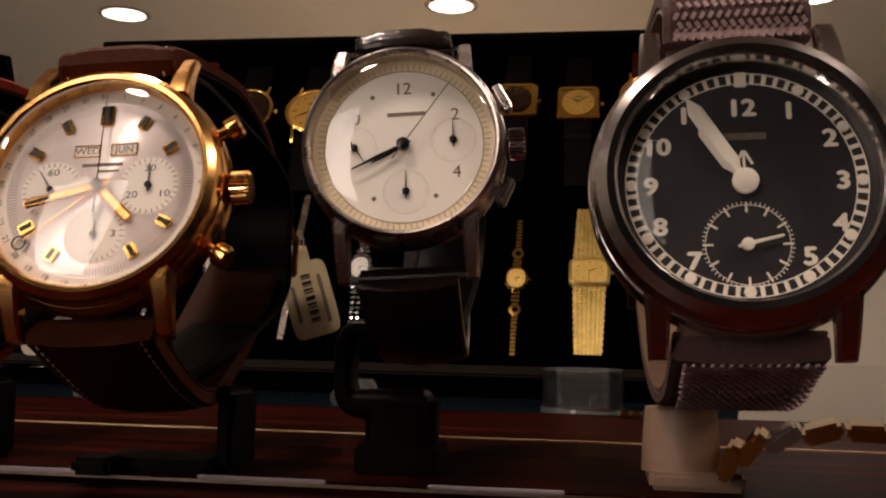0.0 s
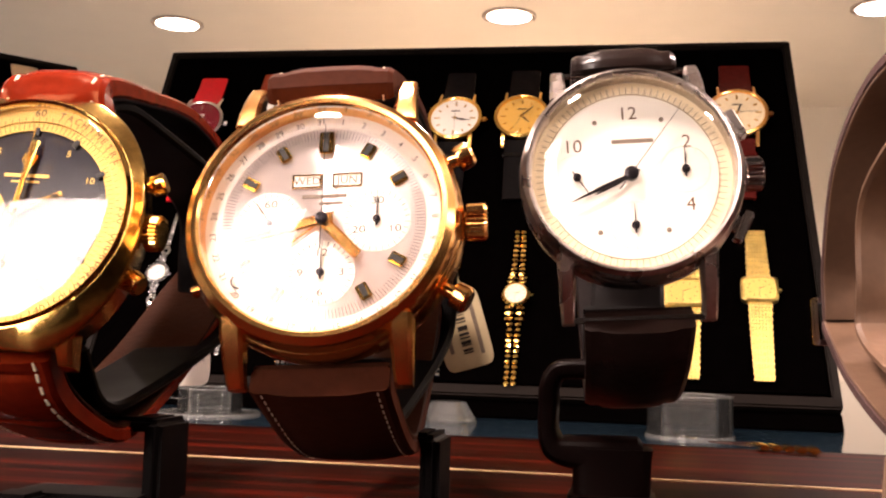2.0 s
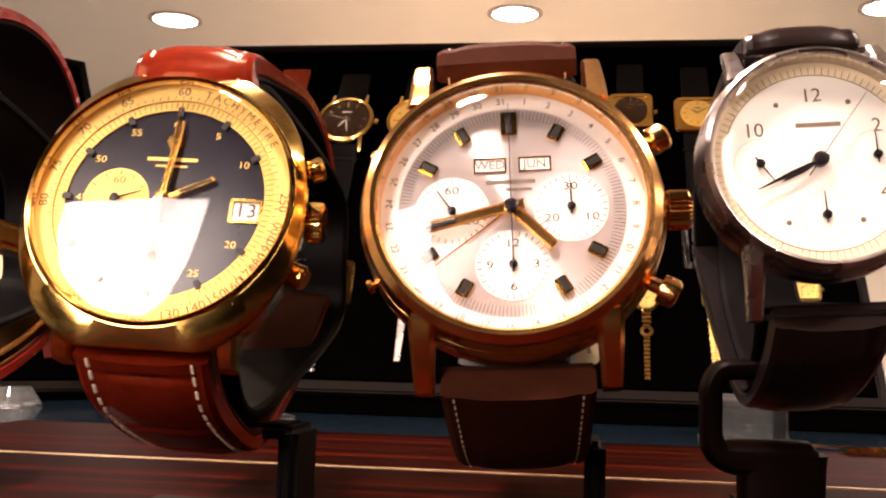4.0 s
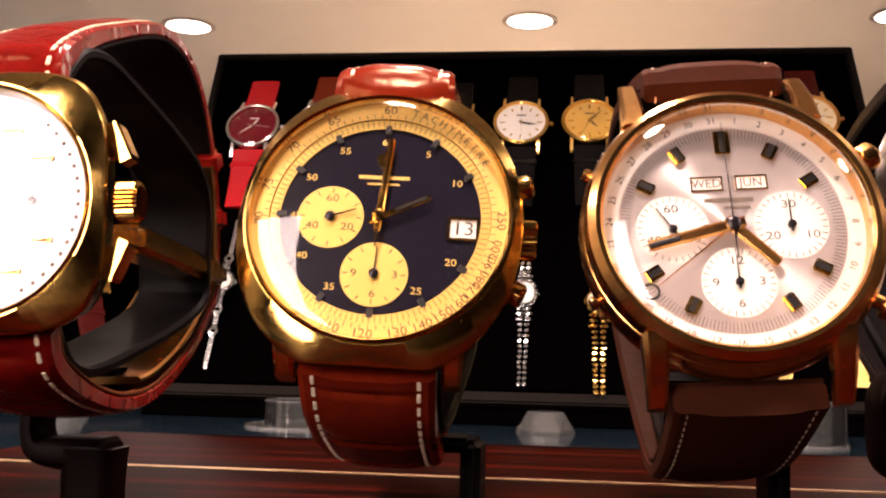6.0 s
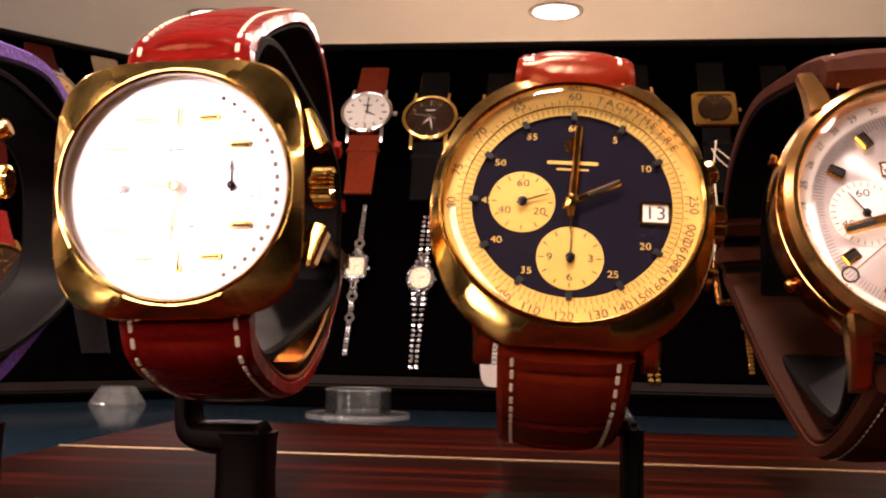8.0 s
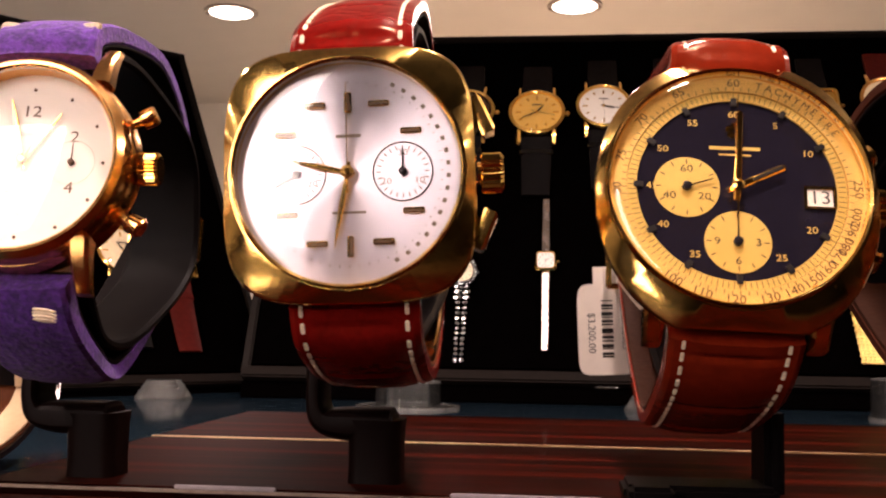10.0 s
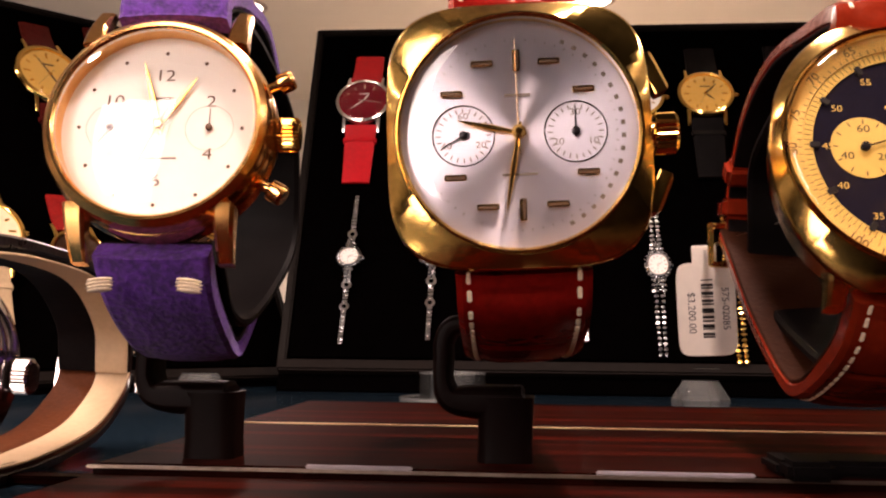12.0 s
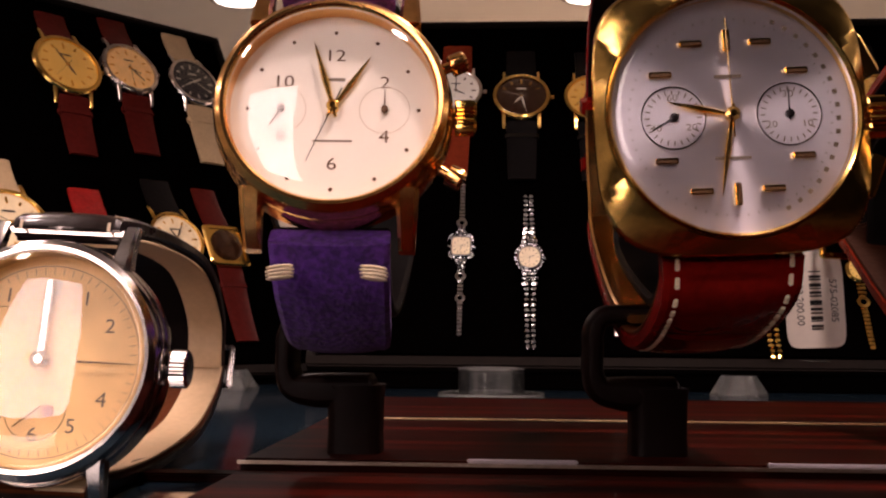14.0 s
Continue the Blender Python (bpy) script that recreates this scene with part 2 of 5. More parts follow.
def part(name, bm, material, parent, label="", smooth=True, lift=None):
    """Links a bmesh, given in millimetres, as one mesh under a thing or a part."""
    if lift is not None:
        bmesh.ops.transform(bm, matrix=lift, verts=bm.verts)
    bmesh.ops.scale(bm, vec=(MM, MM, MM), verts=bm.verts)
    bmesh.ops.recalc_face_normals(bm, faces=bm.faces)
    me = bpy.data.meshes.new(name)
    bm.to_mesh(me)
    bm.free()
    if smooth:
        me.shade_smooth()
        me.set_sharp_from_angle(angle=radians(24))
    me.materials.append(material)
    ob = new(name, me)
    ob.parent = parent
    if label:
        ob["label"] = label
    return ob


def root(name, m, label, category, group="", kind=""):
    ob = new(name)
    ob.empty_display_size = 0.005
    ob.matrix_basis = m
    return tagged(ob, label, category, group, kind)


def loft(bm, rings, cap=True):
    made = [[bm.verts.new(p) for p in ring] for ring in rings]
    n = len(rings[0])
    for a, b in zip(made, made[1:]):
        for i in range(n):
            bm.faces.new((a[i], a[(i + 1) % n], b[(i + 1) % n], b[i]))
    if cap:
        bm.faces.new(made[0])
        bm.faces.new(made[-1])
    return bm


def lathe(profile, n=96, cap=True, x=0.0, y=0.0):
    return loft(bmesh.new(), [[(x + r * math.cos(2 * math.pi * i / n), y + r * math.sin(2 * math.pi * i / n), z) for i in range(n)] for r, z in profile], cap)


def ringed(inner, outer, z0, z1, n=96, x=0.0, y=0.0):
    """A flat ring with thickness."""
    bm = bmesh.new()
    rings = []
    for r, z in ((inner, z0), (outer, z0), (outer, z1), (inner, z1), (inner, z0)):
        rings.append([(x + r * math.cos(2 * math.pi * i / n), y + r * math.sin(2 * math.pi * i / n), z) for i in range(n)])
    loft(bm, rings, False)
    bmesh.ops.remove_doubles(bm, verts=bm.verts, dist=1e-5)
    return bm


def shaped(outline, layers, cap=True):
    """Layers of (scale, z) of a closed outline."""
    return loft(bmesh.new(), [[(px * s, py * s, z) for px, py in outline] for s, z in layers], cap)


def squircle(a, b, power, n=96):
    out = []
    for i in range(n):
        t = 2 * math.pi * i / n
        c, s = math.cos(t), math.sin(t)
        out.append((a * math.copysign(abs(c) ** (2 / power), c), b * math.copysign(abs(s) ** (2 / power), s)))
    return out


def block(sx, sy, sz, at=(0, 0, 0), turn=0.0, bevel=0.0, bm=None, tilt=None):
    own = bmesh.new()
    bmesh.ops.create_cube(own, size=1.0)
    bmesh.ops.scale(own, vec=(sx, sy, sz), verts=own.verts)
    if bevel:
        bmesh.ops.bevel(own, geom=own.edges[:], offset=bevel, segments=3 if bevel > 0.85 else 2, affect="EDGES")
    m = Matrix.Translation(at) @ (tilt if tilt is not None else Matrix.Rotation(turn, 4, "Z"))
    bmesh.ops.transform(own, matrix=m, verts=own.verts)
    if bm is None:
        return own
    join(bm, own)
    return bm


def join(bm, own):
    me = bpy.data.meshes.new("scratch")
    own.to_mesh(me)
    own.free()
    bm.from_mesh(me)
    bpy.data.meshes.remove(me)


def clock(h, r):
    a = radians(30 * h)
    return r * math.sin(a), r * math.cos(a)


LETTERS = {}


def letter_shape(text):
    """Vertices and faces of a short text, one high and centred."""
    if text not in LETTERS:
        cu = bpy.data.curves.new("lettering", "FONT")
        cu.body, cu.size, cu.align_x, cu.align_y, cu.resolution_u = text, 1.38, "CENTER", "CENTER", 3
        ob = new("lettering", cu)
        me = bpy.data.meshes.new_from_object(ob.evaluated_get(bpy.context.evaluated_depsgraph_get()))
        LETTERS[text] = ([v.co.copy() for v in me.vertices], [tuple(p.vertices) for p in me.polygons])
        bpy.data.objects.remove(ob)
        bpy.data.curves.remove(cu)
        bpy.data.meshes.remove(me)
    return LETTERS[text]


def write(bm, text, size, x, y, z, turn=0.0, wide=1.0, fat=0.0):
    verts, faces = letter_shape(text)
    m = Matrix.Translation((x, y, z)) @ Matrix.Rotation(turn, 4, "Z") @ Matrix.Diagonal((size * wide, size, size, 1))
    made = [bm.verts.new(m @ v) for v in verts]
    for f in faces:
        try:
            bm.faces.new([made[i] for i in f])
        except ValueError:
            pass
    return bm


def smooth_path(points, steps=8):
    """A Catmull-Rom line through the points."""
    pts = [Vector(p) for p in points]
    pts = [2 * pts[0] - pts[1]] + pts + [2 * pts[-1] - pts[-2]]
    out = []
    for a, b, c, d in zip(pts, pts[1:], pts[2:], pts[3:]):
        for i in range(steps):
            t = i / steps
            out.append(0.5 * (2 * b + (c - a) * t + (2 * a - 5 * b + 4 * c - d) * t * t + (3 * b - a - 3 * c + d) * t ** 3))
    out.append(pts[-2])
    return out


def band(path, widths, thick, inset=0.0, off=0.0, pad=0.0, flip=1, scales=0.0):
    """A strap along a path in the y-z plane, as wide as widths tells from end to end; scales is the length of its embossed squares."""
    n = len(path)
    rings = []
    run = 0.0
    for i, p in enumerate(path):
        d = (path[min(i + 1, n - 1)] - path[max(i - 1, 0)]).normalized()
        run += (p - path[max(i - 1, 0)]).length
        out = Vector((0, -d.z, d.y)) * flip
        f = i / (n - 1)
        k = f * (len(widths) - 1)
        j = min(int(k), len(widths) - 2)
        w = (widths[j] + (widths[j + 1] - widths[j]) * (k - j)) / 2 - inset
        t = thick / 2 + pad * max(0.0, 1 - f * 2.6)
        c = p + out * off
        e = min(0.5, thick * 0.3)
        dome = pad * 0.5
        if scales:
            away = (run + scales * 0.25) % scales - scales / 2
            dome *= 1 - 0.8 * math.exp(-(away / 0.55) ** 2)
        top = [(x * w, t + dome * (1 - (x / 0.74) ** 4)) for x in (-0.74, -0.62, -0.4, 0.0, 0.4, 0.62, 0.74)] if pad else [(-w * 0.5, t), (w * 0.5, t)]
        ring = []
        for x, h in [(-w, -thick / 2 + e), (-w, t - e), (-w + e * 1.6, t)] + top + [(w - e * 1.6, t), (w, t - e), (w, -thick / 2 + e), (w - e, -thick / 2), (-w + e, -thick / 2)]:
            q = c + out * h
            ring.append((x, q.y, q.z))
        rings.append(ring)
    return loft(bmesh.new(), rings)


def stitches(path, widths, edge, thick, length=1.5, gap=1.1, fat=0.32, side=(-1, 1), pad=0.0, flip=1):
    """Stitches along both edges of a strap, standing proud of it."""
    bm = bmesh.new()
    run, n = 0.0, len(path)
    nxt = 1.0
    for i in range(n - 1):
        step = (path[i + 1] - path[i]).length
        while nxt <= run + step:
            f = (nxt - run) / step
            p = path[i].lerp(path[i + 1], f)
            d = (path[i + 1] - path[i]).normalized()
            out = Vector((0, -d.z, d.y)) * flip
            g = (i + f) / (n - 1)
            k = g * (len(widths) - 1)
            j = min(int(k), len(widths) - 2)
            w = (widths[j] + (widths[j + 1] - widths[j]) * (k - j)) / 2 - edge
            for s in side:
                m = Matrix((Vector((1, 0, 0)), d, out)).transposed().to_4x4()
                q = p + out * (thick / 2 + pad * max(0.0, 1 - g * 2.6))
                block(fat * 1.5, length, fat, (s * w, q.y, q.z), bevel=fat * 0.3, bm=bm, tilt=m)
            nxt += length + gap
        run += step
    return bm


# ---------------------------------------------------------------- setting


def slab(name, x0, x1, y0, y1, z0, z1, material, label="", category="", kind="structure", bevel=0.0):
    bm = block((x1 - x0) / MM, (y1 - y0) / MM, (z1 - z0) / MM, ((x0 + x1) / 2 / MM, (y0 + y1) / 2 / MM, (z0 + z1) / 2 / MM), bevel=bevel)
    return tagged(part(name, bm, material, None, smooth=bevel > 0), label, category, kind=kind)


SHELF, DECK = -0.035, -0.0295
slab("floor", -1.6, 1.3, -1.2, 1.25, -0.075, -0.055, DARK_ROOM, "dark counter deck under the glass shelf", "counter")
slab("glass_shelf", -1.5, 1.2, -0.02, 1.2, -0.041, SHELF, GLASS_SHELF, "glossy blue-grey glass display shelf", "shelf")
# Hidden behind the tray; added to throw lamp light up at the ceiling.
slab("bounce_panel", -0.27, 0.03, 0.66, 1.2, SHELF, SHELF + 0.004, PLASTER, "unseen pale panel added behind the trays to bounce light", "panel")
slab("wall_back", -1.6, 1.3, 1.25, 1.30, -0.055, 0.36, PLASTER, "cream painted panel at the rear of the case", "wall")
# Unseen room shell, added for reflections: side walls, fascia, room ceiling, front wall.
slab("wall_left", -1.65, -1.6, -1.0, 1.25, -0.055, 1.3, PLASTER, "unseen cream side wall, added for reflections", "wall")
slab("wall_right", 1.3, 1.35, -1.0, 1.25, -0.055, 1.3, DARK_ROOM, "unseen dark brown side wall, added for reflections", "wall")
slab("ceiling", -1.65, 1.35, 0.05, 1.30, CEIL, CEIL + 0.02, PLASTER, "cream painted ceiling panel of the display case", "ceiling")
slab("fascia", -1.65, 1.35, 0.03, 0.05, CEIL, 1.3, DARK_ROOM, "unseen dark fascia added above the display case", "wall")
slab("ceiling_room", -1.65, 1.35, -1.0, 0.03, 1.3, 1.32, DARK_ROOM, "unseen dark room ceiling, added for reflections", "ceiling")
# the unseen front wall is built round its window
WX0, WX1, WZ0, WZ1 = -0.88, -0.43, 0.04, 0.94
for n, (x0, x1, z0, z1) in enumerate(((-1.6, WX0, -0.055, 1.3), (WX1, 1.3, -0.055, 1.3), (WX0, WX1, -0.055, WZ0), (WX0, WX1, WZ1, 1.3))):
    slab("wall_front_%d" % (n + 1), x0, x1, -0.96, -0.9, z0, z1, DARK_ROOM, "unseen dark brown wall added behind the camera", "wall")
WINDOW_GLOW = glow("bright_window", (1.0, 0.89, 0.76), 14.5)
window = root("window_1", Matrix.Identity(4), "bright rectangular window facing the display", "window", kind="structure")
part("pane", block((WX1 - WX0) / MM, 4, (WZ1 - WZ0) / MM, ((WX0 + WX1) / 2 / MM, -935, (WZ0 + WZ1) / 2 / MM)), WINDOW_GLOW, window, smooth=False)
for x in (WX0, WX1):
    part("window_frame", block(14, 40, (WZ1 - WZ0) / MM, (x / MM, -915, (WZ0 + WZ1) / 2 / MM), bevel=2), DARK_ROOM, window)


def lamp_fitting(x, y):
    r = root("downlight", Matrix.Translation((x, y, CEIL)), "round recessed warm white downlight set in the ceiling", "light", "downlights in the ceiling")
    part("trim_ring", ringed(19, 23, -1.6, -0.2, 40), STEEL_WORN, r, "thin metal trim ring")
    part("lens", lathe([(18.8, -1.5), (18.8, -1.9), (12, -2.3)], 40), LAMP_GLOW, r, "glowing frosted lens")


for lx in LAMP_X:
    lamp_fitting(lx, REAR_Y)
    lamp_fitting(lx, MID_Y)
    lamp_fitting(lx, TRAY_Y)

plinth = root("wooden_plinth", Matrix.Identity(4), "glossy striped rosewood board with a brass inlay line", "plinth")
part("board", block(640, 160, 5.5, (80, 273, DECK / MM - 2.75), bevel=0.8), WOOD, plinth)
part("front_board", block(640, 210, 4.0, (80, 85.5, DECK / MM - 3.5), bevel=0.6), WOOD, plinth)
part("brass_line", block(638, 1.0, 0.5, (80, 270.2, DECK / MM + 0.05)), BRASS, plinth, "thin brass inlay line", smooth=False)
part("edge_strip", block(640, 0.5, 0.5, (80, 191.6, DECK / MM - 0.35)), EDGE_METAL, plinth, "dull metal edge strip", smooth=False)
side_strip = part("wood_trim", block(260, 5, 1.6, (-372, 206, SHELF / MM + 0.85), bevel=0.3), WOOD, None)
tagged(side_strip, "narrow red-brown wooden strip lying on the glass", "trim", kind="structure")
for n, (sx, length) in enumerate(((-196, 17), (-147, 24), (-94, 20), (-52, 22), (-13, 22))):
    strip = part("label_strip", block(length, 0.9, 0.6, (sx, 192.4, DECK / MM + 0.2), bevel=0.15), STRIP_GREY, None)
    tagged(strip, "narrow grey plastic label strip on the wooden plinth", "label", "label strips on the plinth")

# ---------------------------------------------------------------- wristwatches on stands


def lug(w, y0, y1, x, sy, z0=0.6, drop=3.8, thick=4.2):
    """A tapered horn that bends down from the case to the spring bar."""
    rings = []
    for f in (0, 0.3, 0.6, 0.85, 1.0):
        y, z = y0 + (y1 - y0) * f, z0 - drop * f ** 1.6
        h, ww = thick * (1 - 0.45 * f) / 2, w * (1 - 0.28 * f) / 2
        c = 0.35
        rings.append([(x + a * ww, y * sy, z + b * h) for a, b in ((-1, -1 + c), (-1 + c, -1), (1 - c, -1), (1, -1 + c), (1, 1 - c), (1 - c, 1), (-1 + c, 1), (-1, 1 - c))])
    return loft(bmesh.new(), rings)


def crown(r, length, x, y, z, turn=0.0, teeth=26, name="crown"):
    rings = []
    n = teeth * 2
    for f, k in ((0, 0.55), (0.12, 0.55), (0.14, 0.95), (0.2, 1), (0.88, 1), (1.0, 0.82)):
        ring = []
        for i in range(n):
            a = 2 * math.pi * i / n
            rr = r * k * (1.0 if i % 2 or f in (0, 0.12) else 0.90)
            ring.append((x + f * length, y + rr * math.cos(a), z + rr * math.sin(a)))
        rings.append(ring)
    bm = loft(bmesh.new(), rings)
    if turn:
        bmesh.ops.transform(bm, matrix=Matrix.Rotation(turn, 4, "Z"), verts=bm.verts)
    return bm


def pusher(r, length, start, z, turn, square=False):
    n = 20
    rings = []
    for f, k in ((0, 0.5), (0.45, 0.5), (0.46, 0.95), (0.52, 1), (0.9, 1), (1.0, 0.8)):
        if square:
            rings.append([(start + f * length, r * 1.9 * k * sy, z + r * k * sz) for sy, sz in ((-1, -1), (1, -1), (1, 1), (-1, 1))])
        else:
            rings.append([(start + f * length, r * k * math.cos(2 * math.pi * i / n), z + r * k * math.sin(2 * math.pi * i / n)) for i in range(n)])
    bm = loft(bmesh.new(), rings)
    bmesh.ops.transform(bm, matrix=Matrix.Rotation(turn, 4, "Z"), verts=bm.verts)
    return bm


def hand(length, tail, wide, at, hour, z, style="leaf", thick=0.18):
    """A clock hand from the middle outwards, turned to an hour on the dial."""
    if style == "leaf":
        prof = [(-tail, wide * 0.5), (0, wide * 0.55), (length * 0.45, wide), (length * 0.9, wide * 0.35), (length, 0.05)]
    elif style == "baton":
        prof = [(-tail, wide * 0.8), (0, wide), (length * 0.97, wide * 0.9), (length, wide * 0.5)]
    elif style == "fat":
        prof = [(0, wide * 0.45), (length * 0.2, wide * 0.55), (length * 0.3, wide), (length * 0.85, wide), (length, 0.1)]
    else:
        prof = [(-tail, wide * 0.7), (0, wide * 0.6), (length, wide * 0.25)]
    bm = bmesh.new()
    rings = [[(-w / 2, y, 0), (w / 2, y, 0), (w / 2 * 0.6, y, thick), (-w / 2 * 0.6, y, thick)] for y, w in prof]
    loft(bm, rings)
    m = Matrix.Translation((at[0], at[1], z)) @ Matrix.Rotation(-radians(30 * hour), 4, "Z")
    bmesh.ops.transform(bm, matrix=m, verts=bm.verts)
    return bm


def dots(r, hours, size, z, x=0.0, y=0.0):
    bm = bmesh.new()
    for h in hours:
        px, py = clock(h, r)
        join(bm, lathe([(size, z), (size * 0.8, z + 0.12)], 12, True, x + px, y + py))
    return bm


def ticks(r0, r1, count, wide, z, skip=0, x=0.0, y=0.0, span=(0, 12)):
    """Printed strokes round a dial, thin raised ink."""
    bm = bmesh.new()
    for i in range(count):
        h = 12 * i / count
        if (skip and i % skip == 0) or not span[0] <= h <= span[1]:
            continue
        px, py = clock(h, (r0 + r1) / 2)
        block(wide, r1 - r0, 0.03, (x + px, y + py, z), -radians(30 * h), bm=bm)
    return bm


def round_text(items, r, size, z, wide=1.0, upright=False, start=None):
    bm = bmesh.new()
    for h, text in items:
        px, py = clock(h, r)
        a = -radians(30 * h)
        if not upright and math.cos(a) < -0.2:
            a += math.pi
        write(bm, text, size, px, py, z, 0 if upright else a, wide)
    return bm


def crystal(r, z0, rise, w, glass=None):
    prof = [(r * math.cos(a), z0 + rise * math.sin(a)) for a in np.linspace(0, math.pi / 2 * 0.985, 9)]
    ob = part("crystal", lathe([(r, z0 - 0.5)] + prof, 72, False), glass or CRYSTAL, w, "domed clear watch crystal")
    ob.visible_shadow = False
    return ob


def strap_loop(w, tilt, lug_y, lug_z, width, up, low, outer, lining, thread=None, thick=2.6, pad=1.2, edge=1.6, narrow=0.86, thread_gap=1.1, thread_len=1.5, fat=0.32, buckle=None, steps=8, top=1.0, deep=0.22, sway=0.0, scales=0.0, keeper=None, lug_up=None):
    """Two strap halves that hang as a loop behind the case. up and low are (out, up) in millimetres, true to the vertical."""
    s, c = math.sin(radians(tilt)), math.cos(radians(tilt))
    shear = Matrix(((1, 0, sway, 0), (0, 1, 0, 0), (0, 0, 1, 0), (0, 0, 0, 1)))

    def flat(points, lead):
        return smooth_path([Vector((0, y, z)) for y, z in lead] + [Vector((0, o * s + h * c, o * c - h * s)) for o, h in ((o * (1 + deep * min(1.0, -o / 30)), h) for o, h in points)], steps)

    upper = flat(up, [((lug_up or lug_y) - 0.6, lug_z)])
    lower = flat(low, [(-lug_y + 0.6, lug_z)])
    for name, path, flip in (("upper_strap", upper, 1), ("lower_strap", lower, -1)):
        ws = [width, width * 0.97, width * (narrow + 0.05), width * narrow]
        if flip > 0:
            ws = [v * (1 - (1 - top) * min(1, i * 0.8)) for i, v in enumerate(ws)]
        one = part(name, band(path, ws, thick, pad=pad, flip=flip, scales=scales), outer, w, lift=shear)
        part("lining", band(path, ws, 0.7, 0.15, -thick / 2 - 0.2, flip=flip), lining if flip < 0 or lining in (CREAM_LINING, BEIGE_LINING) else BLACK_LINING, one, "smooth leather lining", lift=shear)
        if thread is not None:
            part("stitching", stitches(path, ws, edge, thick, thread_len, thread_gap, fat, pad=pad, flip=flip), thread, one, "row of pale stitches", lift=shear)
    end = upper[-1]
    if buckle is not None:
        b = bmesh.new()
        ww = width * narrow + 3.6
        for dy in (-4.5, 4.5):
            block(ww, 1.2, 1.4, (0, end.y + dy, end.z - 2.2), bevel=0.4, bm=b)
        for dx in (-1, 1):
            block(1.3, 10.2, 1.4, (dx * (ww / 2 - 0.6), end.y, end.z - 2.2), bevel=0.4, bm=b)
        block(1.1, 8.5, 0.9, (0, end.y, end.z - 3.2), bevel=0.3, bm=b)
        part("buckle", b, buckle, w, "metal tang buckle", lift=shear)
    if keeper is not None:
        n = len(upper)
        for f in (0.80, 0.90):
            p, q = upper[int(n * f)], upper[min(n - 1, int(n * f) + 1)]
            d = (q - p).normalized()
            m = Matrix((Vector((1, 0, 0)), d, Vector((0, -d.z, d.y)))).transposed().to_4x4()
            part("keeper", block(width * narrow * top + 2.6, 4.6, thick + 3.6, p, 0, 1.0, None, m), keeper, w, "leather keeper loop", lift=shear)
    return upper, lower


def head(w, R, dial_r, metal, dial, bezel_z=3.4, back=-7.5, outline=None, rehaut=None):
    """Case, bezel, dial and the ring between dial and glass."""
    if outline is None:
        part("case", lathe([(R * 0.55, back), (R * 0.8, back), (R * 0.93, back + 2.2), (R, back + 3.6), (R, -0.4), (R * 0.985, 0.4), (R * 0.95, 0.7), (dial_r + 0.1, 0.7), (dial_r + 0.1, -1.2)]), metal, w)
    else:
        rings = [[(px * k, py * k, z) for px, py in outline] for k, z in ((0.62, back), (0.86, back + 0.4), (0.93, back + 2.2), (0.985, -1.8), (1.0, -0.3), (0.992, 0.15), (0.978, 0.42))]
        n = len(outline)
        for r, z in ((dial_r + 0.75, 1.7), (dial_r + 0.1, 1.7), (dial_r + 0.1, -1.2)):
            rings.append([(r * math.cos(a), r * math.sin(a), z) for a in (math.atan2(py, px) for px, py in outline)])
        part("case", loft(bmesh.new(), rings), metal, w)
    r0, r1 = dial_r - 0.1, (dial_r + R) / 2 + (R - dial_r) * 0.36 if outline is None else dial_r + 0.72
    prof = [(r0, 0.1), (r0, bezel_z - 0.5), (r0 + 0.35, bezel_z - 0.1), (r0 + (r1 - r0) * 0.4, bezel_z), (r0 + (r1 - r0) * 0.8, bezel_z - 0.8), (r1, bezel_z - 2.0), (r1, 0.0)]
    part("bezel", lathe(prof, 128, False), metal, w, "polished round bezel")
    part("dial", lathe([(dial_r, -0.6), (dial_r, 0.0)], 96), dial, w)


def spring_bars(w, x, y, z, metal, up=None):
    for at in (up or y, -y):
        bm = block(x * 2, 0.9, 0.9, (0, at, z), bevel=0.3)
        part("spring_bar", bm, metal, w)


def set_watch(name, label, at, tilt, yaw, roll):
    m = pose(*at, 90 + tilt, 0, yaw) @ Matrix.Rotation(radians(roll), 4, "Z")
    return root(name, m, label, "wristwatch", "wristwatches on stands")


UP = [(-8, 21.8), (-19, 24.4), (-33, 25.5), (-47, 19), (-56, 6), (-57, -4)]
LOW = [(-3, -25.5), (-11, -30.5), (-18, -33.5), (-24, -32), (-37, -22), (-50, -10), (-57, -4)]

# --- gilt chronograph with calendar, brown leather
w = set_watch("calendar_chronograph", "gold-plated calendar chronograph with silver dial on a brown leather strap", (-0.0717, 0.1708, 0.0163), -17.2, 2.5, 3.5)
head(w, 19.6, 16.9, GOLD_ROSE, SILVER_DIAL)
part("date_ring", ringed(14.6, 16.9, 0.02, 0.06), WHITE_DIAL, w, "white date scale ring")
part("date_numbers", round_text([(12 * (d - 0.3) / 31, str(d)) for d in range(1, 32)], 15.7, 0.95, 0.08), INK, w, "red-brown printed dates from 1 to 31")
part("minute_track", ticks(13.0, 14.4, 180, 0.06, 0.03), INK, w, "fine printed minute strokes")
